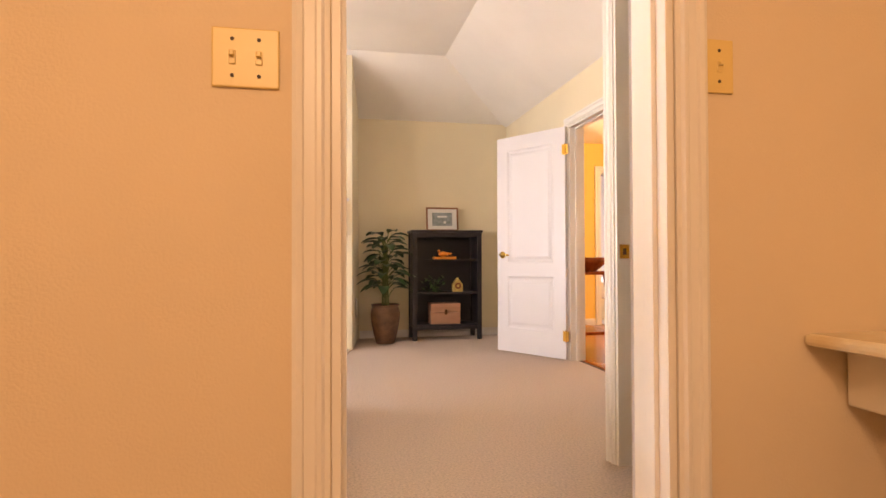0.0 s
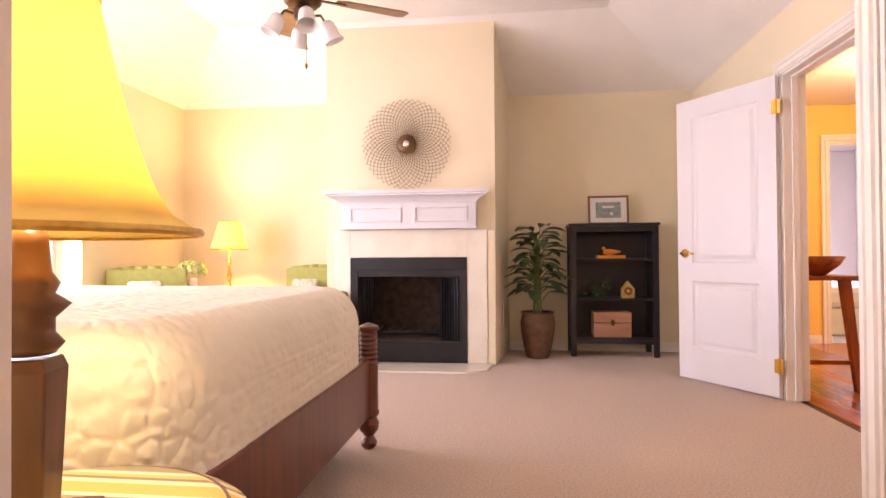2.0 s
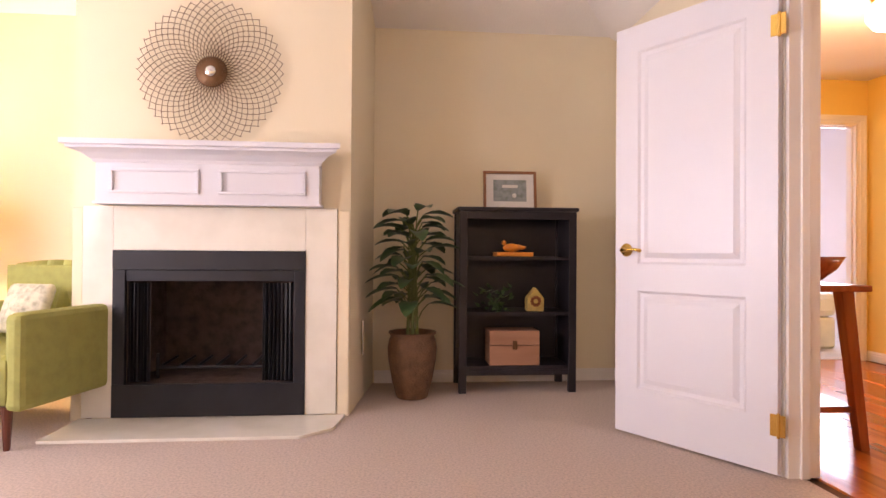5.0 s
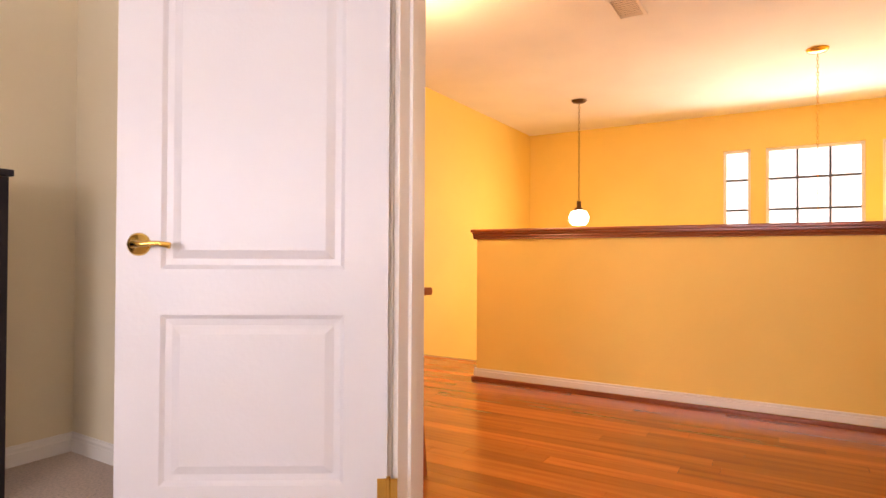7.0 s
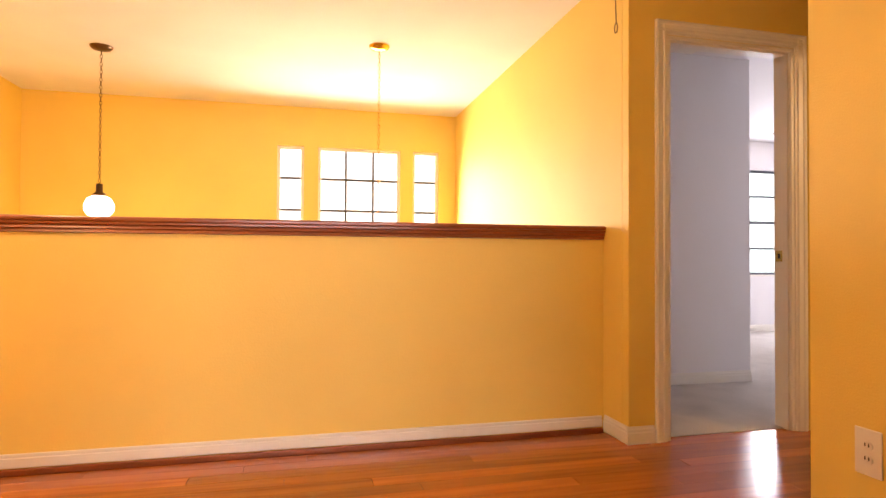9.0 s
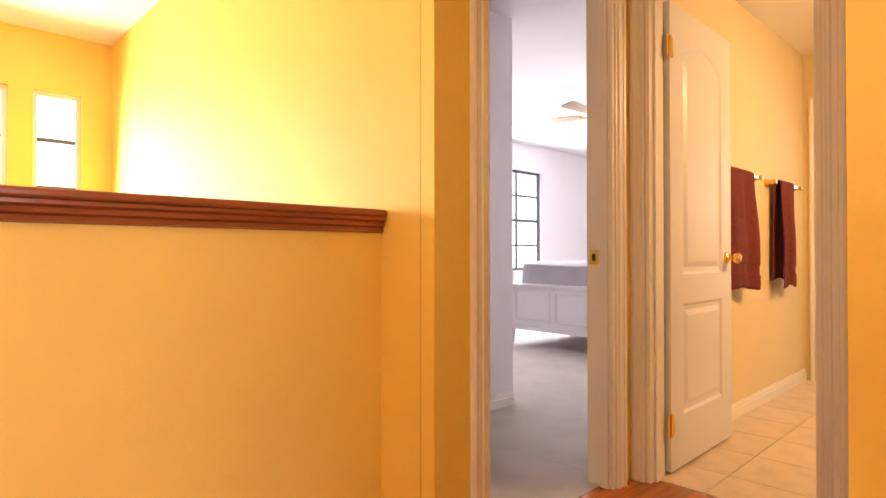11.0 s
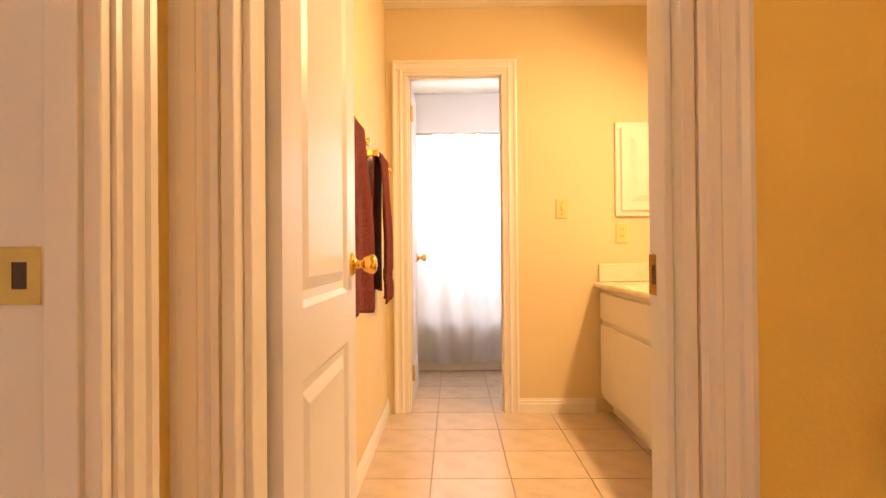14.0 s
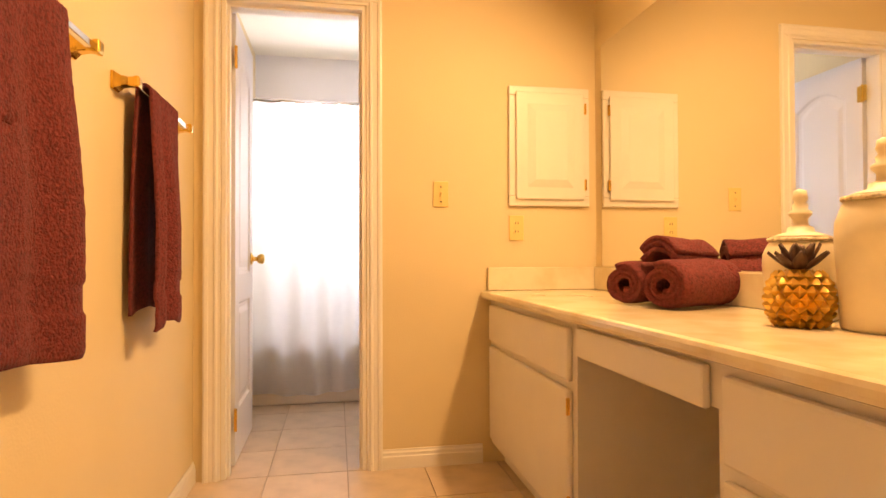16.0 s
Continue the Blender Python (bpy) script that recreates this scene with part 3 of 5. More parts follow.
def panel_door(name, label, w, h, m, handle="knob", flip=1, group="", hz=0.91, arch=0.07):
    """A leaf from the hinge at the local origin along +x; its face is local y."""
    e = thing(name, label, "door", group=group)
    e.matrix_world = m
    t = 0.035
    q = Mesh()
    st = 0.125 if w > 0.65 else 0.105
    zs = [(0.225, 0.71), (0.84, h - 0.13)]
    q.box((0, -t / 2, 0), (st, t / 2, h))
    q.box((w - st, -t / 2, 0), (w, t / 2, h))
    for a, b in ((0, zs[0][0]), (zs[0][1], zs[1][0])):
        q.box((st, -t / 2, a), (w - st, t / 2, b))
    up = pose(0, 0, 0, 90)

    def outline(a, b, i, rise):
        """Panel outline inset by i; rise: height of the arched top."""
        u0, u1 = st + i, w - st - i
        arc = [(u1 + (u0 - u1) * k / 10, b - i - rise * (1 - math.sin(math.pi * k / 10))) for k in range(11)]
        return [(u0, a + i), (u1, a + i)] + arc

    rises = (0, arch)
    q.prism([(st, h), (w - st, h)] + outline(*zs[1], 0, arch)[2:], -t / 2, t / 2, up)
    q.done("frame", DOORW, e)
    for (a, b), rise in zip(zs, rises):
        q = Mesh()
        for sgn in (-1, 1):
            vs = []
            for i, d in [(0, 0.5), (0.012, 0.24), (0.03, 0.2), (0.055, 0.44)]:
                vs.append([q.b.verts.new((u, sgn * t * d, z)) for u, z in outline(a, b, i, rise)])
            n = len(vs[0])
            for r0, r1 in zip(vs, vs[1:]):
                for k in range(n):
                    q.b.faces.new((r0[k], r0[(k + 1) % n], r1[(k + 1) % n], r1[k]))
            q.b.faces.new(vs[-1])
        q.done("panel", DOORW, e)
    for sgn in (-1, 1):
        q = Mesh()
        rot = pose(w - 0.065, sgn * t / 2, hz, -90 * sgn)
        if handle == "knob":
            q.lathe([(0.032, 0), (0.032, 0.004), (0.026, 0.009), (0.013, 0.014), (0.011, 0.03), (0.02, 0.036), (0.027, 0.05), (0.026, 0.062), (0.018, 0.068), (0.004, 0.07)], n=20, m=rot)
        else:
            q.lathe([(0.033, 0), (0.033, 0.005), (0.026, 0.011), (0.013, 0.014), (0.011, 0.045), (0.004, 0.05)], n=20, m=rot)
            q.tube([rot @ Vector((0, 0, 0.042)), rot @ Vector((-0.03, 0, 0.046)), rot @ Vector((-0.07, -0.003, 0.044)), rot @ Vector((-0.105, 0.004 * sgn, 0.043))], [0.010, 0.008, 0.007, 0.009])
        q.done("handle", BRASS, e, smooth=True, label="polished brass handle")
    for z in (0.20, h - 0.2):
        q = Mesh()
        q.lathe([(0.006, -0.05), (0.0065, -0.045), (0.0065, 0.045), (0.006, 0.05)], at=(-0.004, flip * (t / 2 + 0.003), z), n=10)
        q.box((-0.03, flip * (t / 2 + 0.0005), z - 0.044), (0.028, flip * (t / 2 + 0.003), z + 0.044))
        q.done("hinge", BRASS, e, label="polished brass hinge")
    return e


def hinge_pose(x0, y0, x1, y1, z=0.012):
    return pose(x0, y0, z, 0, 0, math.degrees(math.atan2(y1 - y0, x1 - x0)))


panel_door("bedroom_door", "open white two-panel door with a brass lever", 0.77, 2.025, hinge_pose(1.772, 4.985, 1.355, 5.632), "lever", flip=1, arch=0)
panel_door("bath_door", "open white two-panel door with brass knobs", 0.71, 2.02, hinge_pose(3.806, 1.462, 3.812, 0.752), flip=-1)
panel_door("master_bath_door", "open white two-panel door swung into the bedroom", 0.66, 2.02, hinge_pose(0.46, 1.552, 0.884, 2.057), flip=1)
panel_door("toilet_door", "open narrow white door of the shower room", 0.57, 2.01, hinge_pose(3.788, -1.185, 3.793, -1.755), flip=-1)
panel_door("closet_door", "closed white two-panel closet door with a brass knob", 0.668, 2.02, hinge_pose(2.90, 1.706, 2.90, 2.376), flip=-1, hz=0.94)


def strike(x, y, z, rz, w=0.05):
    q = Mesh()
    m = pose(x, y, z, 0, 0, rz)
    q.box((-0.022, 0, -0.03), (-0.008, 0.002, 0.03), m)
    q.box((0.008, 0, -0.03), (0.022, 0.002, 0.03), m)
    q.box((-0.008, 0, 0.014), (0.008, 0.002, 0.03), m)
    q.box((-0.008, 0, -0.03), (0.008, 0.002, -0.014), m)
    e = thing("strike_plate", "polished brass strike plate on the door jamb", "strike plate", group="strike plates")
    q.done("plate", BRASS, e)
    # solid dark block: its colour stands for the shade in the latch hole
    q = Mesh()
    q.box((-0.008, -0.001, -0.014), (0.008, 0.0005, 0.014), m)
    q.done("hole_shade", SLOT, e)


strike(-0.2305, 1.495, 0.865, -90)
strike(0.995, 2.5845, 0.92, 180)
strike(3.965, 1.7795, 0.93, 0)
strike(3.2195, 1.513, 0.915, -90)


def plate(name, label, x, y, z, rz, w=0.07, h=0.115, toggles=1, sockets=0, material=None):
    e = thing(name, label, "switch" if not sockets else "outlet")
    e.matrix_world = pose(x, y, z, 0, 0, rz)
    q = Mesh()
    q.box((-w / 2, -0.006, -h / 2), (w / 2, 0, h / 2))
    q.done("plate", material or PLATE, e, bevel=0.003)
    for k in range(toggles if not sockets else 0):
        u = (k - (toggles - 1) / 2) * 0.046
        q = Mesh()
        q.box((u - 0.006, -0.009, -0.013), (u + 0.006, -0.005, 0.013))
        q.box((u - 0.004, -0.018, 0.0), (u + 0.004, -0.007, 0.009))
        q.done("toggle", material or PLATE, e, bevel=0.0015)
        for s in (-1, 1):
            q = Mesh()
            q.lathe([(0.0035, 0), (0.0035, 0.0015)], n=10, m=pose(u, -0.006, s * 0.033, 90))
            q.done("screw", SLOT, e)
    for s in (-1, 1) if sockets else ():
        q = Mesh()
        q.prism([(0.017 * math.cos(a), 0.014 * math.sin(a) + s * 0.02) for a in [2 * math.pi * i / 16 for i in range(16)]], 0, 0.009, pose(0, 0, 0, 90))
        q.done("socket", material or PLATE, e)
        # dark boxes whose colour stands for the shade inside the socket slots
        for u in (-0.006, 0.006):
            q = Mesh()
            q.box((u - 0.0015, -0.0105, s * 0.02 - 0.002), (u + 0.0015, -0.0088, s * 0.02 + 0.008))
            q.done("slot_shade", SLOT, e)
    return e


plate("light_switch", "ivory double toggle switch on the peach wall", -0.40, 1.399, 1.255, 0, 0.117, 0.108, 2)
plate("light_switch", "ivory single toggle switch on the peach wall", 0.56, 1.399, 1.30, 0, 0.07, 0.115)
plate("light_switch", "white single toggle switch in the hall", 3.065, 1.611, 1.345, 180, material=PLATEW)
plate("light_switch", "ivory toggle switch beside the shower room door", 2.868, -1.049, 1.21, 180)
plate("light_switch", "white switch on the yellow hall wall", 4.72, 6.799, 1.12, 0, material=PLATEW)
plate("wall_outlet", "ivory outlet above the counter", 2.515, -1.049, 1.061, 180, sockets=2)
plate("wall_outlet", "white outlet on the yellow hall wall", 2.725, 2.661, 0.335, 180, 0.085, 0.14, sockets=2, material=PLATEW)
plate("wall_outlet", "white outlet on the side of the chimney", 0.018, 6.35, 0.38, 97.2, 0.11, 0.20, sockets=2, material=PLATEW)


def window(name, axis, a_in, a_out, s0, s1, z0, z1, cols, rows, pane, label, sash=False):
    """A gridded metal window set in the wall's opening."""
    e = thing(name, label, "window", kind="structure")
    a = a_in + (a_out - a_in) * 0.55

    def bx(q, u0, u1, w0, w1, d):
        q.box((a - d, u0, w0), (a + d, u1, w1)) if axis == "x" else q.box((u0, a - d, w0), (u1, a + d, w1))

    q = Mesh()
    for u0, u1, w0, w1 in ((s0, s0 + 0.03, z0, z1), (s1 - 0.03, s1, z0, z1), (s0 + 0.03, s1 - 0.03, z0, z0 + 0.03), (s0 + 0.03, s1 - 0.03, z1 - 0.03, z1)):
        bx(q, u0, u1, w0, w1, 0.02)
    q.done("frame", BLUEW if sash else TRIM, e)
    q = Mesh()
    for k in range(1, cols):
        u = s0 + (s1 - s0) * k / cols
        bx(q, u - 0.011, u + 0.011, z0 + 0.03, z1 - 0.03, 0.011)
    for k in range(1, rows):
        z = z0 + (z1 - z0) * k / rows
        d = 0.018 if sash and k == rows // 2 else 0.012
        bx(q, s0 + 0.03, s1 - 0.03, z - d, z + d, 0.013)
    q.done("muntins", BLUEW, e)
    q = Mesh()
    g = a + 0.012 * (1 if a_out > a_in else -1)
    q.box((g, s0 + 0.03, z0 + 0.03), (g + 0.003, s1 - 0.03, z1 - 0.03)) if axis == "x" else q.box((s0 + 0.03, g, z0 + 0.03), (s1 - 0.03, g + 0.003, z1 - 0.03))
    p = q.done("pane", pane, e)
    p.visible_shadow = False
    q = Mesh()
    lo, hi = min(a_in, a_out), max(a_in, a_out)
    inn = a_in + (0.02 if a_in < a_out else -0.02) * -1
    q.box((min(inn, a), s0 - 0.02, z0 - 0.02), (max(inn, a), s1 + 0.02, z0 + 0.001)) if axis == "x" else q.box((s0 - 0.02, min(inn, a), z0 - 0.02), (s1 + 0.02, max(inn, a), z0 + 0.001))
    q.done("sill", TRIM, e)


window("window_1", "x", -3.5, -3.6, 3.55, 5.35, 0.55, 1.95, 4, 5, SKYPANE, "bright window with dark grid bars")
window("window_2", "x", -3.5, -3.6, 2.1, 3.1, 0.55, 1.95, 3, 5, SKYPANE, "bright window with dark grid bars")
window("window_3", "x", 7.24, 7.36, 4.32, 4.58, 0.75, 2.03, 1, 4, SKYPANE, "narrow bright side window with grid bars")
window("window_4", "x", 7.24, 7.36, 3.34, 4.18, 0.75, 2.03, 3, 4, SKYPANE, "bright middle window with grid bars")
window("window_5", "x", 7.24, 7.36, 2.93, 3.21, 0.75, 2.03, 1, 4, SKYPANE, "narrow bright side window with grid bars")
window("window_6", "x", 7.5, 7.62, -2.67, -1.2, 0.72, 2.06, 3, 4, GREENERY, "sash window with dark grid bars", sash=True)
window("window_7", "y", -2.88, -3.0, 2.65, 3.75, 1.05, 1.95, 2, 1, SKYPANE, "bright shower window")


def fireplace():
    e = thing("fireplace", "white chimney breast with marble surround and black firebox", "fireplace")
    q = Mesh()
    x0, x1, y = -1.49, -0.03, 5.99
    fx0, fx1, fz = -1.215, -0.325, 0.80
    q.box((x0, y, 0), (fx0, 6.779, 2.98))
    q.prism([(fx1, y), (x1, y), (x1 + 0.1, 6.779), (fx1, 6.779)], 0, 2.98)
    q.box((fx0, y, fz), (fx1, 6.779, 2.98))
    q.done("chimney_breast", CREAM, e)
    q = Mesh()
    q.box((-1.43, 5.965, 0.015), (-1.275, y - 0.001, 1.14))
    q.box((-0.27, 5.965, 0.015), (-0.10, y - 0.001, 1.14))
    q.box((-1.275, 5.965, 0.905), (-0.27, y - 0.001, 1.14))
    q.done("marble_surround", MARBLE, e, bevel=0.003)
    for a, b in ((-1.49, -1.43), (-0.10, -0.03)):
        q = Mesh()
        q.box((a + 0.003, 5.972, 0), (b - 0.003, y - 0.001, 1.13))
        q.done("side_trim", CREAM, e, bevel=0.004)
    q = Mesh()
    q.box((-1.275, 5.955, 0.8), (-0.27, 5.989, 0.904))
    q.box((-1.275, 5.955, 0.016), (-0.27, 5.989, 0.19))
    q.box((-1.275, 5.958, 0.19), (-1.21, 5.989, 0.8))
    q.box((-0.33, 5.958, 0.19), (-0.27, 5.989, 0.8))
    q.box((-1.21, 5.965, 0.74), (-0.33, 5.985, 0.8))
    q.done("metal_face", BLACKMETAL, e, bevel=0.003)
    q = Mesh()
    q.sheet(lambda u, v: (-1.20 + 0.11 * u, 5.985 + 0.012 * math.sin(u * 40), 0.2 + 0.53 * v), 24, 2)
    q.done("mesh_screen", BLACKMETAL, e, solid=0.002)
    q = Mesh()
    q.sheet(lambda u, v: (-0.50 + 0.16 * u, 5.985 + 0.012 * math.sin(u * 46), 0.2 + 0.53 * v), 30, 2)
    q.done("mesh_screen", BLACKMETAL, e, solid=0.002)
    q = Mesh()
    q.box((fx0 + 0.001, 6.5, 0.17), (fx1 - 0.001, 6.55, 0.85))
    q.box((fx0 - 0.05, 6.0, 0.17), (fx0 + 0.012, 6.5, 0.85))
    q.box((fx1 - 0.012, 6.0, 0.17), (fx1 + 0.05, 6.5, 0.85))
    q.box((fx0, 5.995, 0.1), (fx1, 6.5, 0.19))
    q.done("firebox", FIREBRICK, e)
    q = Mesh()
    for k in range(7):
        u = -1.08 + k * 0.1
        q.tube([(u, 6.12, 0.26), (u, 6.36, 0.27)], 0.008)
    q.tube([(-1.1, 6.12, 0.25), (-0.45, 6.12, 0.25)], 0.008)
    q.tube([(-1.1, 6.12, 0.19), (-1.1, 6.12, 0.33)], 0.01)
    q.tube([(-0.45, 6.12, 0.19), (-0.45, 6.12, 0.33)], 0.01)
    q.done("log_grate", BLACKMETAL, e)
    q = Mesh()
    q.box((-1.33, 5.885, 1.15), (-0.19, 5.989, 1.36))
    prof = [(5.989, 1.36), (5.875, 1.36), (5.868, 1.375), (5.86, 1.38), (5.835, 1.40), (5.80, 1.415), (5.785, 1.42), (5.785, 1.432), (5.765, 1.436), (5.765, 1.462), (5.989, 1.462)]
    vs = []
    for a, b in prof:
        over = 5.885 - a if a < 5.98 else 0
        vs.append((q.b.verts.new((-1.33 - max(over, 0), a, b)), q.b.verts.new((-0.19 + max(over, 0), a, b))))
    for (a, b), (c, d) in zip(vs, vs[1:]):
        q.b.faces.new((a, b, d, c))
    q.b.faces.new([v[0] for v in vs])
    q.b.faces.new([v[1] for v in vs])
    q.box((-1.34, 5.875, 1.145), (-0.18, 5.989, 1.158))
    q.done("mantel_shelf", DOORW, e, label="white painted mantel with crown moulding")
    for a, b in ((-1.26, -0.81), (-0.71, -0.26)):
        q = Mesh()
        for lo, hi in (((a, 1.20), (b, 1.215)), ((a, 1.315), (b, 1.33)), ((a, 1.215), (a + 0.02, 1.315)), ((b - 0.02, 1.215), (b, 1.315))):
            q.box((lo[0], 5.873, lo[1]), (hi[0], 5.886, hi[1]))
        q.done("panel_moulding", DOORW, e, bevel=0.004)
    q = Mesh()
    q.prism([(-1.44, 5.60), (-0.24, 5.60), (-0.09, 5.72), (-0.05, 5.965), (-1.44, 5.965)], -0.02, 0.014)
    q.done("hearth", MARBLE, e, bevel=0.003)


fireplace()


def sunburst():
    e = thing("wall_art", "round spiral wire sunburst with a mirror centre", "wall decor", (-0.78, 5.975, 1.872))
    q = Mesh()
    for s in (-1, 1):
        for k in range(44):
            a0 = 2 * math.pi * k / 44
            pts = []
            for i in range(8):
                f = i / 7
                a = a0 + s * 1.15 * f
                r = 0.05 + 0.335 * f
                pts.append((r * math.cos(a), -0.012 + s * 0.004, r * math.sin(a)))
            q.tube(pts, 0.0019, 4)
    q.done("wires", BRONZE, e)
    q = Mesh()
    q.lathe([(0.085, 0), (0.08, 0.006), (0.04, 0.016)], n=24, m=pose(0, -0.006, 0, 90))
    q.done("hub", BRONZE, e)
    q = Mesh()
    q.lathe([(0.03, 0), (0.03, 0.006), (0.02, 0.012), (0.004, 0.014)], n=20, m=pose(0, -0.022, 0, 90))
    q.done("mirror", CHROME, e, smooth=True)


sunburst()


def bookcase():
    x0, x1, y0, y1, h = 0.63, 1.40, 6.43, 6.765, 1.2
    e = thing("bookcase", "black painted wooden bookcase with four open shelves", "bookcase")
    q = Mesh()
    q.box((x0 - 0.012, y0 - 0.012, h - 0.025), (x1 + 0.012, y1, h))
    q.done("top", BLACKWOOD, e, bevel=0.004)
    for a, b in ((x0, x0 + 0.05), (x1 - 0.05, x1)):
        q = Mesh()
        q.box((a, y0, 0.1), (b, y0 + 0.03, h - 0.026))
        q.box((a, y1 - 0.03, 0.0), (b, y1, h - 0.026))
        q.box((a + 0.012, y0 + 0.03, 0.13), (b - 0.012, y1 - 0.03, h - 0.026))
        q.prism([(a, y0), (b, y0), (b, y0 + 0.035), (a, y0 + 0.035)], 0, 0.11)
        q.done("side", BLACKWOOD, e, bevel=0.003)
    for z in (0.15, 0.50, 0.86):
        q = Mesh()
        q.box((x0 + 0.04, y0 + 0.01, z), (x1 - 0.04, y1 - 0.01, z + 0.022))
        q.done("shelf", BLACKWOOD, e)
    q = Mesh()
    q.box((x0 + 0.05, y0 + 0.004, h - 0.075), (x1 - 0.05, y0 + 0.022, h - 0.026))
    q.done("rail", BLACKWOOD, e)
    q = Mesh()
    q.box((x0 + 0.05, y0 + 0.004, 0.115), (x1 - 0.05, y0 + 0.02, 0.149))
    q.done("rail", BLACKWOOD, e)
    q = Mesh()
    q.box((x0 + 0.04, y1 - 0.012, 0.13), (x1 - 0.04, y1 - 0.002, h - 0.03))
    q.done("back", BLACKWOOD, e)


bookcase()


def framed_picture():
    e = thing("picture_frame", "small framed landscape print leaning on the bookcase", "picture", (1.005, 6.66, 1.2))
    tilt = pose(0, 0, 0, -6)
    q = Mesh()
    for lo, hi in (((-0.185, 0), (0.185, 0.018)), ((-0.185, 0.252), (0.185, 0.27)), ((-0.185, 0.018), (-0.167, 0.252)), ((0.167, 0.018), (0.185, 0.252))):
        q.box((lo[0], -0.012, lo[1]), (hi[0], 0.008, hi[1]), tilt)
    q.done("frame", wood("walnut_frame", (0.30, 0.12, 0.04), (0.2, 0.07, 0.02), 0.4), e, bevel=0.002)
    q = Mesh()
    q.box((-0.168, 0.0, 0.017), (0.168, 0.006, 0.253), tilt)
    q.done("mat_board", PAPER, e)
    q = Mesh()
    q.box((-0.115, -0.002, 0.06), (0.115, 0.001, 0.21), tilt)
    q.done("print", STONEGREY, e)
    q = Mesh()
    q.box((-0.055, -0.0035, 0.155), (0.055, -0.002, 0.175), tilt)
    q.lathe([(0.016, 0), (0.012, 0.002)], n=12, m=tilt @ pose(0.03, -0.002, 0.10, 90))
    q.done("print_detail", PAPER, e)


framed_picture()


def shelf_items():
    e = thing("storage_box", "tan wooden box with a dark latch on the shelf", "box", (1.0, 6.56, 0.172))
    q = Mesh()
    q.box((-0.165, -0.1, 0), (0.165, 0.1, 0.13))
    q.box((-0.165, -0.1, 0.133), (0.165, 0.1, 0.225))
    q.done("body", BOXM, e, bevel=0.004)
    q = Mesh()
    q.box((-0.015, -0.108, 0.105), (0.015, -0.099, 0.16))
    q.done("latch", BRONZE, e, bevel=0.003)
    e = thing("birdhouse", "small yellow birdhouse with a flower on the shelf", "birdhouse", (1.145, 6.53, 0.522))
    q = Mesh()
    q.prism([(-0.055, 0), (0.055, 0), (0.055, 0.085), (0, 0.155), (-0.055, 0.085)], -0.04, 0.04, pose(0, 0, 0, 90))
    q.done("body", mat("ochre_paint", (0.55, 0.38, 0.10), 0.6, vary=0.2, scale=20), e, bevel=0.003)
    q = Mesh()
    for k in range(10):
        a = k * 0.628
        q.lathe([(0.012, 0), (0.008, 0.008)], at=(0, 0, 0), n=8, m=pose(0.026 * math.cos(a), -0.041, 0.065 + 0.026 * math.sin(a), 90))
    q.done("flower", mat("rust_petals", (0.24, 0.07, 0.02), 0.7), e)
    e = thing("book", "orange bound book lying on the shelf", "book", (1.0, 6.54, 0.882))
    q = Mesh()
    q.box((-0.12, -0.08, 0), (0.12, 0.08, 0.028))
    q.done("cover", ORANGE, e, bevel=0.003)
    e = thing("figurine", "small orange ceramic bird on a book", "figurine", (0.99, 6.54, 0.91))
    q = Mesh()
    q.lathe([(0.01, 0), (0.035, 0.012), (0.045, 0.03), (0.03, 0.05), (0.008, 0.058)], n=16, m=Matrix.Diagonal((1.35, 0.8, 1, 1)))
    q.lathe([(0.004, 0), (0.016, 0.01), (0.016, 0.024), (0.004, 0.034)], at=(-0.05, 0, 0.045), n=12)
    q.tube([(0.04, 0, 0.035), (0.08, 0, 0.03), (0.1, 0, 0.035)], [0.02, 0.012, 0.006])
    q.done("body", ORANGE, e, smooth=True)
    rnd = random.Random(4)
    e = thing("plant", "small trailing green plant on the shelf", "plant", (0.88, 6.52, 0.522))
    q = Mesh()
    for k in range(60):
        a, r, z = rnd.uniform(0, 6.3), rnd.uniform(0, 0.11), rnd.uniform(0.0, 0.15)
        m = pose(r * math.cos(a) * 1.2, r * math.sin(a) * 0.6, z, rnd.uniform(-60, 60), rnd.uniform(-60, 60), rnd.uniform(0, 360))
        q.prism([(0, 0), (0.014, 0.02), (0, 0.05), (-0.014, 0.02)], 0, 0.0015, m)
    q.done("leaves", LEAF, e)


shelf_items()


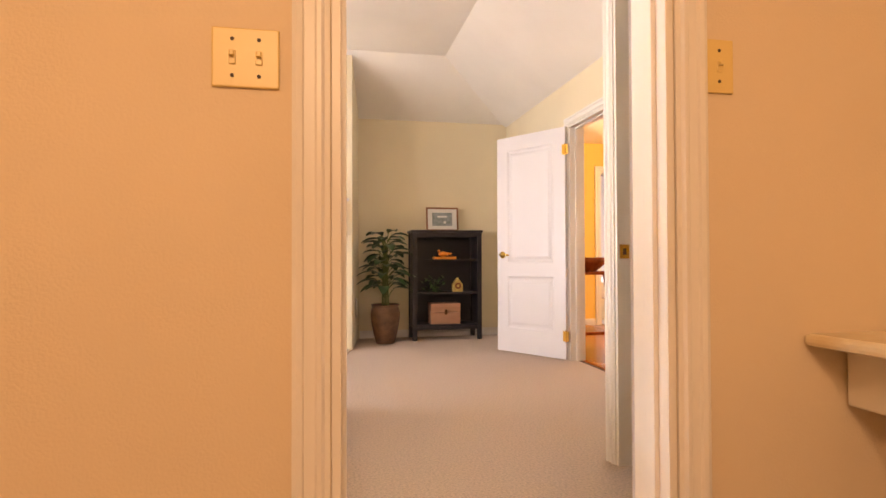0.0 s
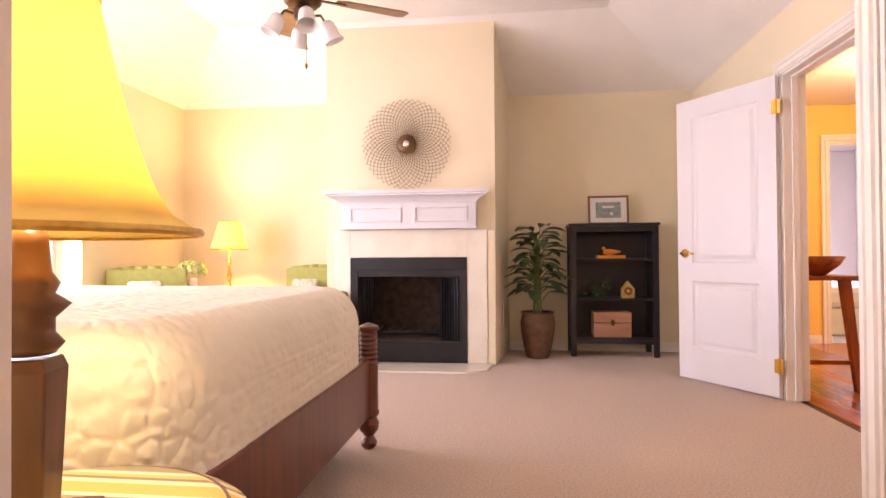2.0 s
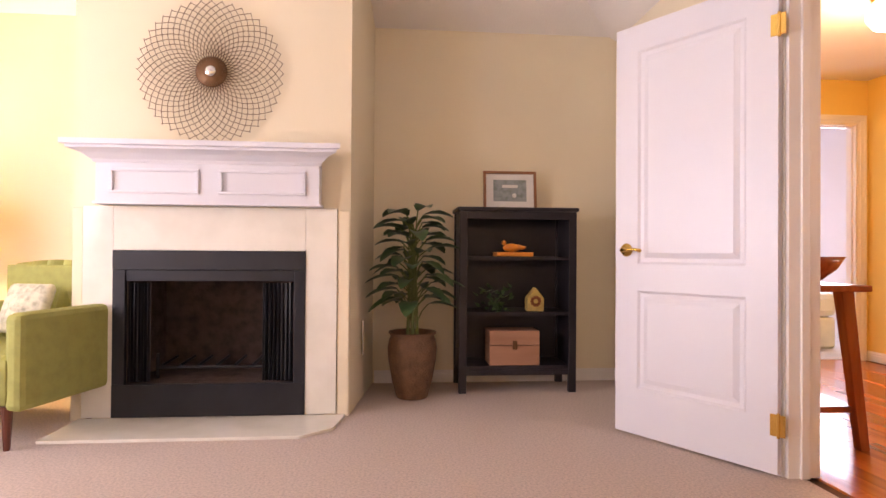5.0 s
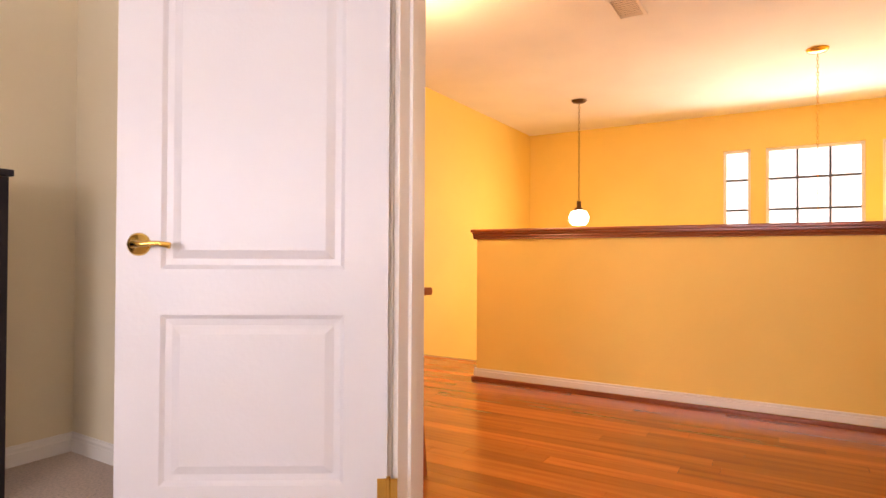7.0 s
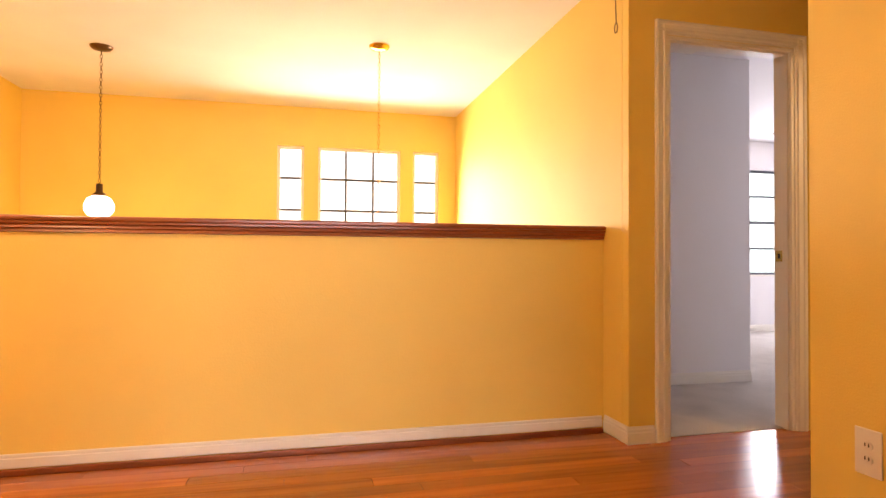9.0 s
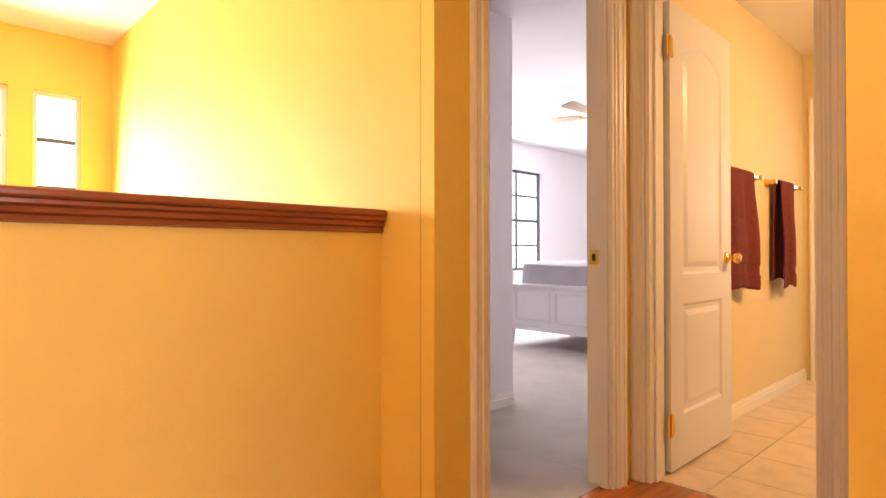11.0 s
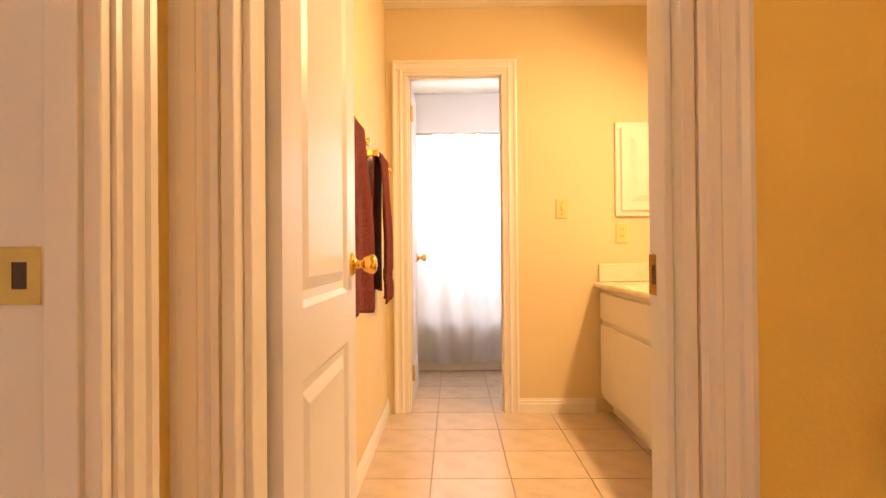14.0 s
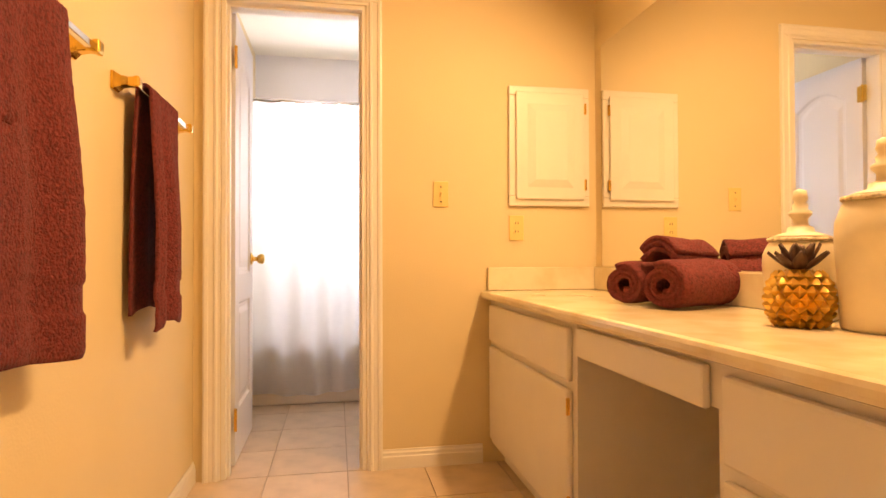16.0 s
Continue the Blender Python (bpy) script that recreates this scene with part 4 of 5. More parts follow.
def potted_plant(x, y):
    rnd = random.Random(7)
    e = thing("potted_plant", "tall leafy green plant in a woven brown pot", "plant", (x, y, 0))
    q = Mesh()
    q.lathe([(0.095, 0), (0.10, 0.01), (0.125, 0.1), (0.15, 0.24), (0.155, 0.31), (0.145, 0.36), (0.135, 0.385), (0.15, 0.40), (0.148, 0.41), (0.13, 0.405), (0.125, 0.36)], n=32)
    q.done("pot", POTM, e, smooth=True)
    q = Mesh()
    q.lathe([(0.128, 0.365), (0.05, 0.372)], n=24)
    q.done("soil", mat("dark_soil", (0.05, 0.035, 0.025), 1.0, bump=1.0), e)
    stems, leaves = Mesh(), Mesh()
    for k in range(58):
        f = k / 57
        ang = k * 2.4 + rnd.uniform(-0.3, 0.3)
        z = 0.55 + 0.58 * f
        reach = (0.30 - 0.13 * f) * rnd.uniform(0.75, 1.1)
        base = Vector((0.02 * math.cos(k), 0.02 * math.sin(k), z - 0.10))
        d = Vector((math.cos(ang), math.sin(ang), 0))
        tip = Vector((d.x * reach * 0.4, d.y * reach * 0.4, z + 0.03))
        stems.tube([base, (base + tip) / 2 + Vector((0, 0, 0.02)), tip], 0.004, 5)
        side = Vector((-d.y, d.x, 0))
        ln, wd = rnd.uniform(0.16, 0.22), rnd.uniform(0.046, 0.06)
        tilt = rnd.uniform(-0.1, 0.42)

        def f_leaf(u, v, d=d, side=side, tip=tip, ln=ln, wd=wd, tilt=tilt):
            wv = math.sin(math.pi * min(1, u * 0.93 + 0.05)) ** 0.75 * wd * (1 + 0.08 * math.sin(u * 30))
            s = (v - 0.5) * 2
            return tip + d * (u * ln) + side * (s * wv) + Vector((0, 0, u * ln * tilt - 0.35 * ln * u * u + 0.35 * wv * abs(s)))

        leaves.sheet(f_leaf, 8, 4)
    for k in range(4):
        stems.tube([(0.03 * math.cos(k * 1.6), 0.03 * math.sin(k * 1.6), 0.37), (0.02 * math.cos(k * 1.6), 0.02 * math.sin(k), 0.7), (0.0, 0.015 * k - 0.02, 1.08)], [0.011, 0.009, 0.004], 6)
    stems.done("stems", STEM, e)
    leaves.done("leaves", LEAF, e, smooth=True)


potted_plant(0.33, 6.38)


def lamp(name, label, x, y, z, base_h, prof, rb, rt, hs, base_mat, bell=0.0, column=0.0):
    e = thing(name, label, "lamp", (x, y, z))
    q = Mesh()
    q.lathe([p for p in prof if p[1] >= column], n=24)
    q.done("base", base_mat, e, smooth=True)
    if column:
        q = Mesh()
        q.lathe([(0.1, 0), (0.1, 0.014), (0.075, 0.022), (0.040, 0.03), (0.050, column - 0.012), (0.042, column + 0.006)], n=4, m=pose(0, 0, 0, 0, 0, 62))
        q.done("column", base_mat, e, bevel=0.003)
    q = Mesh()
    pr = []
    for k in range(13):
        f = k / 12
        pr.append((rb + (rt - rb) * (f ** (1 - bell)), base_h + hs * f))
    q.lathe(pr, n=40, closed=False)
    q.done("shade", SHADE, e, smooth=True, solid=0.002, label="glowing gold fabric bell shade")
    for zz, r in ((base_h, rb), (base_h + hs, rt)):
        q = Mesh()
        q.lathe([(r, -0.004), (r + 0.003, 0), (r, 0.006)], at=(0, 0, zz), n=40, closed=False)
        q.done("shade_trim", GOLD, e, solid=0.003)
    q = Mesh()
    q.lathe([(0.006, base_h - 0.02), (0.006, base_h + hs * 0.9), (0.004, base_h + hs)], n=10)
    for k in range(3):
        a = k * 2.094
        q.tube([(0, 0, base_h + hs - 0.01), (rt * math.cos(a), rt * math.sin(a), base_h + hs - 0.005)], 0.0015, 5)
    q.done("stem", BRASS, e)
    return e


def bedside():
    x, y, zt = -0.557, 1.9, 0.535
    e = thing("bedside_table", "round bedside table with a striped yellow cloth", "table", (x, y, 0))
    stripe = mat("striped_yellow_cloth", (0.62, 0.45, 0.12), 0.9, bump=0.2, bump_scale=400)
    nt = stripe.node_tree
    co = [n for n in nt.nodes if n.type == "TEX_COORD"][0]
    sep = nt.nodes.new("ShaderNodeSeparateXYZ")
    nt.links.new(co.outputs["Object"], sep.inputs[0])
    mul = nt.nodes.new("ShaderNodeMath")
    mul.operation, mul.inputs[1].default_value = "MULTIPLY", 7.5
    nt.links.new(sep.outputs[1], mul.inputs[0])
    fr = nt.nodes.new("ShaderNodeMath")
    fr.operation = "FRACT"
    nt.links.new(mul.outputs[0], fr.inputs[0])
    rp = nt.nodes.new("ShaderNodeValToRGB")
    rp.color_ramp.interpolation = "CONSTANT"
    rp.color_ramp.elements[0].color = (0.70, 0.52, 0.16, 1)
    rp.color_ramp.elements[1].position, rp.color_ramp.elements[1].color = 0.3, (0.80, 0.74, 0.55, 1)
    for p, c in ((0.42, (0.30, 0.25, 0.14)), (0.5, (0.72, 0.58, 0.22)), (0.6, (0.80, 0.76, 0.6)), (0.68, (0.42, 0.36, 0.22)), (0.9, (0.82, 0.76, 0.6))):
        el = rp.color_ramp.elements.new(p)
        el.color = (*c, 1)
    nt.links.new(fr.outputs[0], rp.inputs[0])
    nt.links.new(rp.outputs[0], nt.nodes["Principled BSDF"].inputs["Base Color"])
    q = Mesh()

    def f(u, v):
        a = 2 * math.pi * u
        if v < 0.4:
            r, z = 0.28 * v / 0.4, zt
        else:
            k = (v - 0.4) / 0.6
            r = 0.28 + 0.012 + 0.02 * k + 0.018 * k * math.sin(a * 11)
            z = zt - 0.006 - 0.30 * k
        return (r * math.cos(a), r * math.sin(a), z)

    q.sheet(f, 110, 14)
    q.done("cloth", stripe, e, smooth=True)
    q = Mesh()
    q.lathe([(0.265, zt - 0.03), (0.265, zt - 0.004)], n=32)
    q.lathe([(0.03, 0.03), (0.035, 0.2), (0.03, zt - 0.03)], n=16)
    for k in range(3):
        a = k * 2.094 + 0.5
        q.tube([(0.03 * math.cos(a), 0.03 * math.sin(a), 0.16), (0.16 * math.cos(a), 0.16 * math.sin(a), 0.07), (0.24 * math.cos(a), 0.24 * math.sin(a), 0.012)], [0.022, 0.018, 0.012])
    q.done("pedestal", MAHOG, e)
    prof = [(0.075, 0), (0.075, 0.012), (0.045, 0.03), (0.026, 0.045), (0.024, 0.06), (0.034, 0.10), (0.036, 0.22), (0.03, 0.245), (0.042, 0.26), (0.03, 0.275), (0.03, 0.295), (0.05, 0.315), (0.03, 0.33), (0.036, 0.345), (0.026, 0.36), (0.022, 0.40), (0.02, 0.42)]
    lamp("table_lamp", "bronze table lamp with a glowing gold bell shade", x, y, zt + 0.002, 0.415, prof, 0.222, 0.082, 0.345, LAMPWOOD, bell=0.52, column=0.235)


bedside()


def bed():
    e = thing("bed", "mahogany bed with turned posts and a cream quilt", "bed")
    x0, x1, y0, y1 = -2.85, -0.575, 2.2, 3.85
    for (px, py) in ((x1, y1),):
        q = Mesh()
        prof = [(0.022, 0), (0.035, 0.012), (0.04, 0.03), (0.03, 0.05), (0.022, 0.062), (0.045, 0.09), (0.05, 0.12), (0.036, 0.15), (0.05, 0.165), (0.05, 0.18)]
        z = 0.18
        prof += [(0.045, z + 0.005), (0.045, 0.40)]
        z = 0.40
        while z < 0.555:
            prof += [(0.038, z), (0.046, z + 0.011)]
            z += 0.022
        prof += [(0.05, 0.565), (0.052, 0.573), (0.046, 0.583), (0.03, 0.589), (0.012, 0.597)]
        q.lathe(prof, at=(px, py, 0), n=20)
        q.done("post", MAHOG, e)
    q = Mesh()
    q.box((x1 - 0.02, y0 + 0.03, 0.16), (x1 + 0.015, y1 - 0.03, 0.43))
    q.done("footboard", MAHOG, e, bevel=0.006)
    for yy in (y0, y1):
        q = Mesh()
        q.box((x0, yy - 0.015, 0.17), (x1 - 0.03, yy + 0.015, 0.40))
        q.done("side_rail", MAHOG, e, bevel=0.005)
    q = Mesh()
    q.box((x0 - 0.05, y0 - 0.02, 0.1), (x0, y1 + 0.02, 1.0))
    q.done("headboard", MAHOG, e, bevel=0.01)
    rnd = random.Random(11)
    hx, hy = (x1 - 0.03 - x0) / 2, (y1 + 0.0 - y0) / 2
    cx, cy = x0 + hx, (y0 + y1) / 2

    def f(u, v):
        a = 2 * math.pi * u
        c, s = math.cos(a), math.sin(a)
        px = (abs(c) ** 0.22) * (1 if c > 0 else -1)
        py = (abs(s) ** 0.22) * (1 if s > 0 else -1)
        if v < 0.6:
            k = v / 0.6
            p = Vector((cx + px * (hx - 0.10) * k, cy + py * (hy - 0.08) * k, 0.775))
        else:
            k = (v - 0.6) / 0.4
            b = math.sin(min(1, k * 2.2) * math.pi / 2)
            b2 = 1 - math.cos(min(1, k * 2.2) * math.pi / 2)
            z = 0.775 - 0.17 * b2 - (max(0, k - 0.4545) / 0.5455) * 0.20
            p = Vector((cx + px * (hx - 0.10 + 0.13 * b), cy + py * (hy - 0.08 + 0.12 * b), z))
        n = noise.noise(p * 3) * 0.004
        cell = noise.voronoi(Vector((p.x * 15, p.y * 24, p.z * 22)))[0]
        puff = 0.013 * min(0.3, cell[1] - cell[0]) ** 0.6
        out = 0.0 if v < 0.6 else min(1.0, (v - 0.6) * 5)
        return (p.x + (px * puff * out if abs(c) > abs(s) * 0.5 else 0), p.y + (py * puff * out if abs(s) > abs(c) * 0.5 else 0), p.z + n + puff)

    q = Mesh()
    q.sheet(f, 460, 150)
    q.done("quilt", QUILT, e, smooth=True, label="cream quilted bedspread")
    q = Mesh()
    q.box((x0 + 0.02, y0 + 0.03, 0.30), (x1 - 0.06, y1 - 0.03, 0.6))
    q.done("mattress", PAPER, e, bevel=0.04)


bed()


def armchair(x, y, rz):
    e = thing("armchair", "olive green channel-back armchair with a patterned pillow", "chair", (x, y, 0), rz, group="armchairs by the window")
    q = Mesh()
    q.box((-0.32, -0.30, 0.2), (0.32, 0.28, 0.43))
    q.done("seat", GREENUP, e, bevel=0.05)
    q = Mesh()
    for k in range(6):
        a = -0.31 + k * 0.1033
        q.sheet(lambda u, v, a=a: (a + 0.1033 * u, 0.26 - 0.03 * math.sin(math.pi * u) + 0.1 * v, 0.40 + 0.45 * v - 0.03 * ((a + 0.1033 * u) / 0.31) ** 2 * v), 6, 4)
    q.box((-0.31, 0.30, 0.2), (0.31, 0.37, 0.82))
    q.done("backrest", GREENUP, e, bevel=0.01)
    for s in (-1, 1):
        q = Mesh()
        q.box((s * 0.33 - 0.045, -0.28, 0.18), (s * 0.33 + 0.045, 0.36, 0.62))
        q.done("arm", GREENUP, e, bevel=0.03)
    for sx in (-1, 1):
        for sy in (-1, 1):
            q = Mesh()
            q.lathe([(0.014, 0), (0.024, 0.2)], at=(sx * 0.27, sy * 0.24, 0), n=10)
            q.done("leg", MAHOG, e)
    q = Mesh()
    q.lathe([(0.005, -0.06), (0.16, -0.03), (0.2, 0), (0.16, 0.03), (0.005, 0.06)], n=4, m=pose(0, 0.12, 0.60, 68, 0, 0) @ pose(0, 0, 0, 0, 0, 45))
    q.done("pillow", mat("pillow_print", (0.62, 0.58, 0.42), 0.9, vary=0.3, scale=26), e, smooth=True, bevel=0.02)
    return e


armchair(-1.72, 5.82, -14)
armchair(-2.85, 5.45, 28)


def far_table():
    x, y = -2.55, 6.15
    e = thing("side_table", "small round wooden table between the armchairs", "table", (x, y, 0))
    q = Mesh()
    q.lathe([(0.32, 0.56), (0.33, 0.575), (0.32, 0.59)], n=28)
    q.lathe([(0.03, 0.03), (0.025, 0.3), (0.04, 0.56)], n=12)
    q.lathe([(0.18, 0), (0.16, 0.02), (0.05, 0.035)], n=20)
    q.done("body", MAHOG, e)
    lamp("table_lamp", "slim brass lamp with a glowing pleated shade", x, y + 0.15, 0.592, 0.40, [(0.06, 0), (0.06, 0.01), (0.02, 0.03), (0.012, 0.1), (0.022, 0.16), (0.012, 0.2), (0.02, 0.28), (0.01, 0.34), (0.01, 0.42)], 0.17, 0.09, 0.26, BRASS)
    e = thing("vase", "glass vase of pale green hydrangeas", "flowers", (x - 0.2, y - 0.16, 0.592))
    q = Mesh()
    q.lathe([(0.04, 0), (0.05, 0.02), (0.05, 0.12), (0.045, 0.14)], n=16)
    q.done("vase", SMALLGLOBE, e, smooth=True)
    rnd = random.Random(2)
    q = Mesh()
    for k in range(160):
        a, t = rnd.uniform(0, 6.28), rnd.uniform(-0.3, 1)
        r = math.sqrt(max(0, 1 - t * t)) * 0.12
        m = pose(r * math.cos(a), r * math.sin(a), 0.2 + 0.09 * t, rnd.uniform(0, 180), rnd.uniform(0, 180), 0)
        q.prism([(0.018, 0), (0, 0.018), (-0.018, 0), (0, -0.018)], 0, 0.003, m)
    q.done("petals", YGREEN, e)


far_table()


def ceiling_fan(x, y, zc, drop, blade_mat, metal, label, n=5, a0=0.2, tulips=True, r=0.62):
    e = thing("ceiling_fan", label, "ceiling fan", (x, y, zc))
    q = Mesh()
    q.lathe([(0.085, -drop - 0.15), (0.105, -drop - 0.13), (0.115, -drop - 0.06), (0.10, -drop - 0.02), (0.05, -drop), (0.018, -drop + 0.01), (0.018, -0.06), (0.06, -0.05), (0.075, 0.0)] if drop > 0.06 else [(0.06, -0.19), (0.09, -0.17), (0.11, -0.10), (0.115, -0.06), (0.13, -0.03), (0.13, 0)], n=28)
    q.done("motor", metal, e, smooth=True)
    zb = -drop - 0.10 if drop > 0.06 else -0.13
    for k in range(n):
        a = a0 + k * 2 * math.pi / n
        m = Matrix.Rotation(a, 4, "Z") @ pose(0, 0, zb, 10, 0, 0)
        q = Mesh()
        q.prism([(0.19, -0.045), (0.24, -0.06), (r - 0.03, -0.072), (r, -0.05), (r, 0.05), (r - 0.03, 0.072), (0.24, 0.06), (0.19, 0.045)], 0, 0.008, m)
        q.done("blade", blade_mat, e, bevel=0.002)
        q = Mesh()
        q.box((0.08, -0.018, -0.008), (0.25, 0.018, 0.0), m)
        q.done("blade_arm", metal, e, bevel=0.004)
    if tulips:
        q = Mesh()
        q.lathe([(0.02, -drop - 0.25), (0.05, -drop - 0.23), (0.055, -drop - 0.18), (0.03, -drop - 0.15)], n=20)
        for k in range(4):
            a = k * 1.571 + 0.5
            q.tube([(0.04 * math.cos(a), 0.04 * math.sin(a), -drop - 0.20), (0.1 * math.cos(a), 0.1 * math.sin(a), -drop - 0.19), (0.125 * math.cos(a), 0.125 * math.sin(a), -drop - 0.225)], 0.008, 6)
        q.done("light_fitter", metal, e)
        for k in range(4):
            a = k * 1.571 + 0.5
            m = Matrix.Rotation(a, 4, "Z") @ pose(0.128, 0, -drop - 0.22, 0, 155, 0)
            q = Mesh()
            q.lathe([(0.022, 0), (0.038, 0.02), (0.045, 0.06), (0.042, 0.085), (0.056, 0.115), (0.06, 0.12)], n=20, m=m, closed=False)
            q.done("glass_shade", SMALLGLOBE, e, smooth=True, solid=0.003)
        q = Mesh()
        q.tube([(0.02, 0.0, -drop - 0.25), (0.02, 0.0, -drop - 0.48)], 0.0016, 5)
        q.lathe([(0.003, -0.04), (0.009, -0.02), (0.003, 0)], at=(0.02, 0, -drop - 0.47), n=10)
        q.done("pull_chain", metal, e)
    else:
        q = Mesh()
        q.lathe([(0.005, -0.285), (0.06, -0.275), (0.085, -0.24), (0.075, -0.20), (0.05, -0.19)], n=24)
        q.done("glass_shade", GLOBE, e, smooth=True)
    return e


OAKB = wood("cane_oak_blade", (0.30, 0.16, 0.07), (0.20, 0.10, 0.04), 0.4, 0, 0.1, 30)
ceiling_fan(-1.05, 4.26, 2.93, 0.45, OAKB, BRONZE, "oak bladed ceiling fan with four glass tulip lights", n=4, a0=0.55)
ceiling_fan(5.63, -1.12, H, 0.0, mat("pale_wood_blade", (0.26, 0.19, 0.14), 0.4), BRASS, "brass ceiling fan with pale blades and a lit globe", a0=0.3, tulips=False)


def vent(x, y, z, rz=0):
    e = thing("ceiling_vent", "white metal louvred air vent in the ceiling", "vent", (x, y, z), rz)
    q = Mesh()
    for lo, hi in (((-0.16, -0.09), (0.16, -0.07)), ((-0.16, 0.07), (0.16, 0.09)), ((-0.16, -0.07), (-0.14, 0.07)), ((0.14, -0.07), (0.16, 0.07))):
        q.box((*lo, -0.012), (*hi, 0))
    q.done("frame", PLATEW, e)
    for k in range(9):
        q = Mesh()
        q.box((-0.006, -0.07, -0.008), (0.006, 0.07, -0.006), pose(-0.125 + k * 0.031, 0, 0, 0, 35, 0))
        q.done("slat", PLATEW, e)
    # flat dark sheet above the slats, coloured as the shade of the duct
    q = Mesh()
    q.box((-0.14, -0.07, -0.0015), (0.14, 0.07, -0.0005))
    q.done("duct_shade", SLOT, e)


vent(-0.35, 5.35, 2.93)
vent(3.98, 4.83, H)
vent(3.0, 0.2, H, 90)
vent(6.9, -1.2, H)


def pendant(x, y, drop, globe, label, metal):
    e = thing("pendant_light", label, "pendant lamp", (x, y, H))
    q = Mesh()
    q.lathe([(0.02, -0.03), (0.06, -0.02), (0.075, -0.004), (0.075, 0)], n=24)
    q.done("canopy", metal, e, smooth=True)
    q = Mesh()
    n = int(drop / 0.028)
    for k in range(n):
        z = -0.03 - k * 0.028
        m = pose(0, 0, z - 0.014, 0, 0, 90 * (k % 2))
        pts = [m @ Vector((0.008 * math.cos(t * math.pi / 4), 0, 0.018 * math.sin(t * math.pi / 4))) for t in range(9)]
        q.tube(pts, 0.002, 4)
    q.done("chain", metal, e)
    if globe:
        q = Mesh()
        q.lathe([(0.045, -drop - 0.12), (0.04, -drop - 0.10), (0.022, -drop - 0.09), (0.022, -drop - 0.03)], n=20)
        q.done("socket", metal, e, smooth=True)
        q = Mesh()
        q.lathe([(0.01, -drop - 0.27), (0.06, -drop - 0.265), (0.094, -drop - 0.225), (0.096, -drop - 0.18), (0.075, -drop - 0.135), (0.045, -drop - 0.12)], n=28)
        q.done("glass_globe", GLOBE, e, smooth=True, label="lit white glass globe")


pendant(5.91, 5.74, 0.96, True, "bronze chain pendant with a lit white globe", BRONZE)
pendant(5.41, 3.80, 1.3, False, "brass chain hanging from a ceiling canopy", BRASS)


def hall_globe():
    e = thing("ceiling_light", "round lit white glass globe on the hall ceiling", "ceiling lamp", (3.03, 5.83, H))
    q = Mesh()
    q.lathe([(0.07, -0.05), (0.085, -0.03), (0.09, 0)], n=28)
    q.done("base", BRASS, e, smooth=True)
    q = Mesh()
    q.lathe([(0.01, -0.22), (0.07, -0.205), (0.105, -0.15), (0.105, -0.11), (0.07, -0.052)], n=28)
    q.done("globe", GLOBE, e, smooth=True)
    e = thing("pull_cord", "attic pull cord hanging from the ceiling", "cord", (3.85, 2.84, H))
    q = Mesh()
    q.tube([(0, 0, 0), (0.004, 0.002, -0.2), (-0.002, 0, -0.36)], 0.003, 6)
    q.tube([(0.014 * math.sin(t * 0.7), 0, -0.385 + 0.024 * math.cos(t * 0.7)) for t in range(10)], 0.003, 6)
    q.done("cord", BRONZE, e)


hall_globe()


def console_table():
    e = thing("console_table", "cherry wood console table with splayed legs", "table", (2.18, 5.62, 0))
    q = Mesh()
    q.box((-0.21, -0.40, 0.735), (0.21, 0.55, 0.765))
    q.done("top", REDWOOD, e, bevel=0.006)
    for sy in (-1, 1):
        for sx in (-1, 1):
            q = Mesh()
            yb = -0.33 if sy < 0 else 0.48
            b = Vector((sx * 0.2, yb + sy * 0.02, 0))
            t = Vector((sx * 0.14, yb - sy * 0.02, 0.735))
            vs = []
            for c, w in ((b, 0.022), (t, 0.03)):
                vs.append([q.b.verts.new(c + Vector((i * w, j * w, 0))) for i, j in ((-1, -1), (1, -1), (1, 1), (-1, 1))])
            for k in range(4):
                q.b.faces.new((vs[0][k], vs[0][(k + 1) % 4], vs[1][(k + 1) % 4], vs[1][k]))
            q.b.faces.new(vs[0])
            q.b.faces.new(vs[1])
            q.done("leg", REDWOOD, e, bevel=0.003)
    q = Mesh()
    q.box((-0.19, -0.34, 0.17), (0.19, 0.48, 0.2))
    q.done("lower_shelf", REDWOOD, e, bevel=0.004)
    e = thing("bowl", "carved brown wooden bowl on the console", "bowl", (2.2, 5.42, 0.765))
    q = Mesh()
    q.lathe([(0.05, 0), (0.07, 0.01), (0.14, 0.07), (0.175, 0.13), (0.165, 0.13), (0.13, 0.08), (0.05, 0.025)], n=28)
    q.done("bowl", REDWOOD, e, smooth=True)
    e = thing("wall_art", "dark metal branch ornament on the yellow wall", "wall decor", (2.75, 7.385, 1.55))
    q = Mesh()
    for k in range(7):
        a = k * 0.9
        q.tube([(0, 0, 0), (0.06 * math.cos(a), -0.01, 0.08 * math.sin(a)), (0.1 * math.cos(a + 0.3), 0, 0.16 * math.sin(a + 0.3))], [0.01, 0.008, 0.003], 6)
    q.done("branches", BRONZE, e)


console_table()


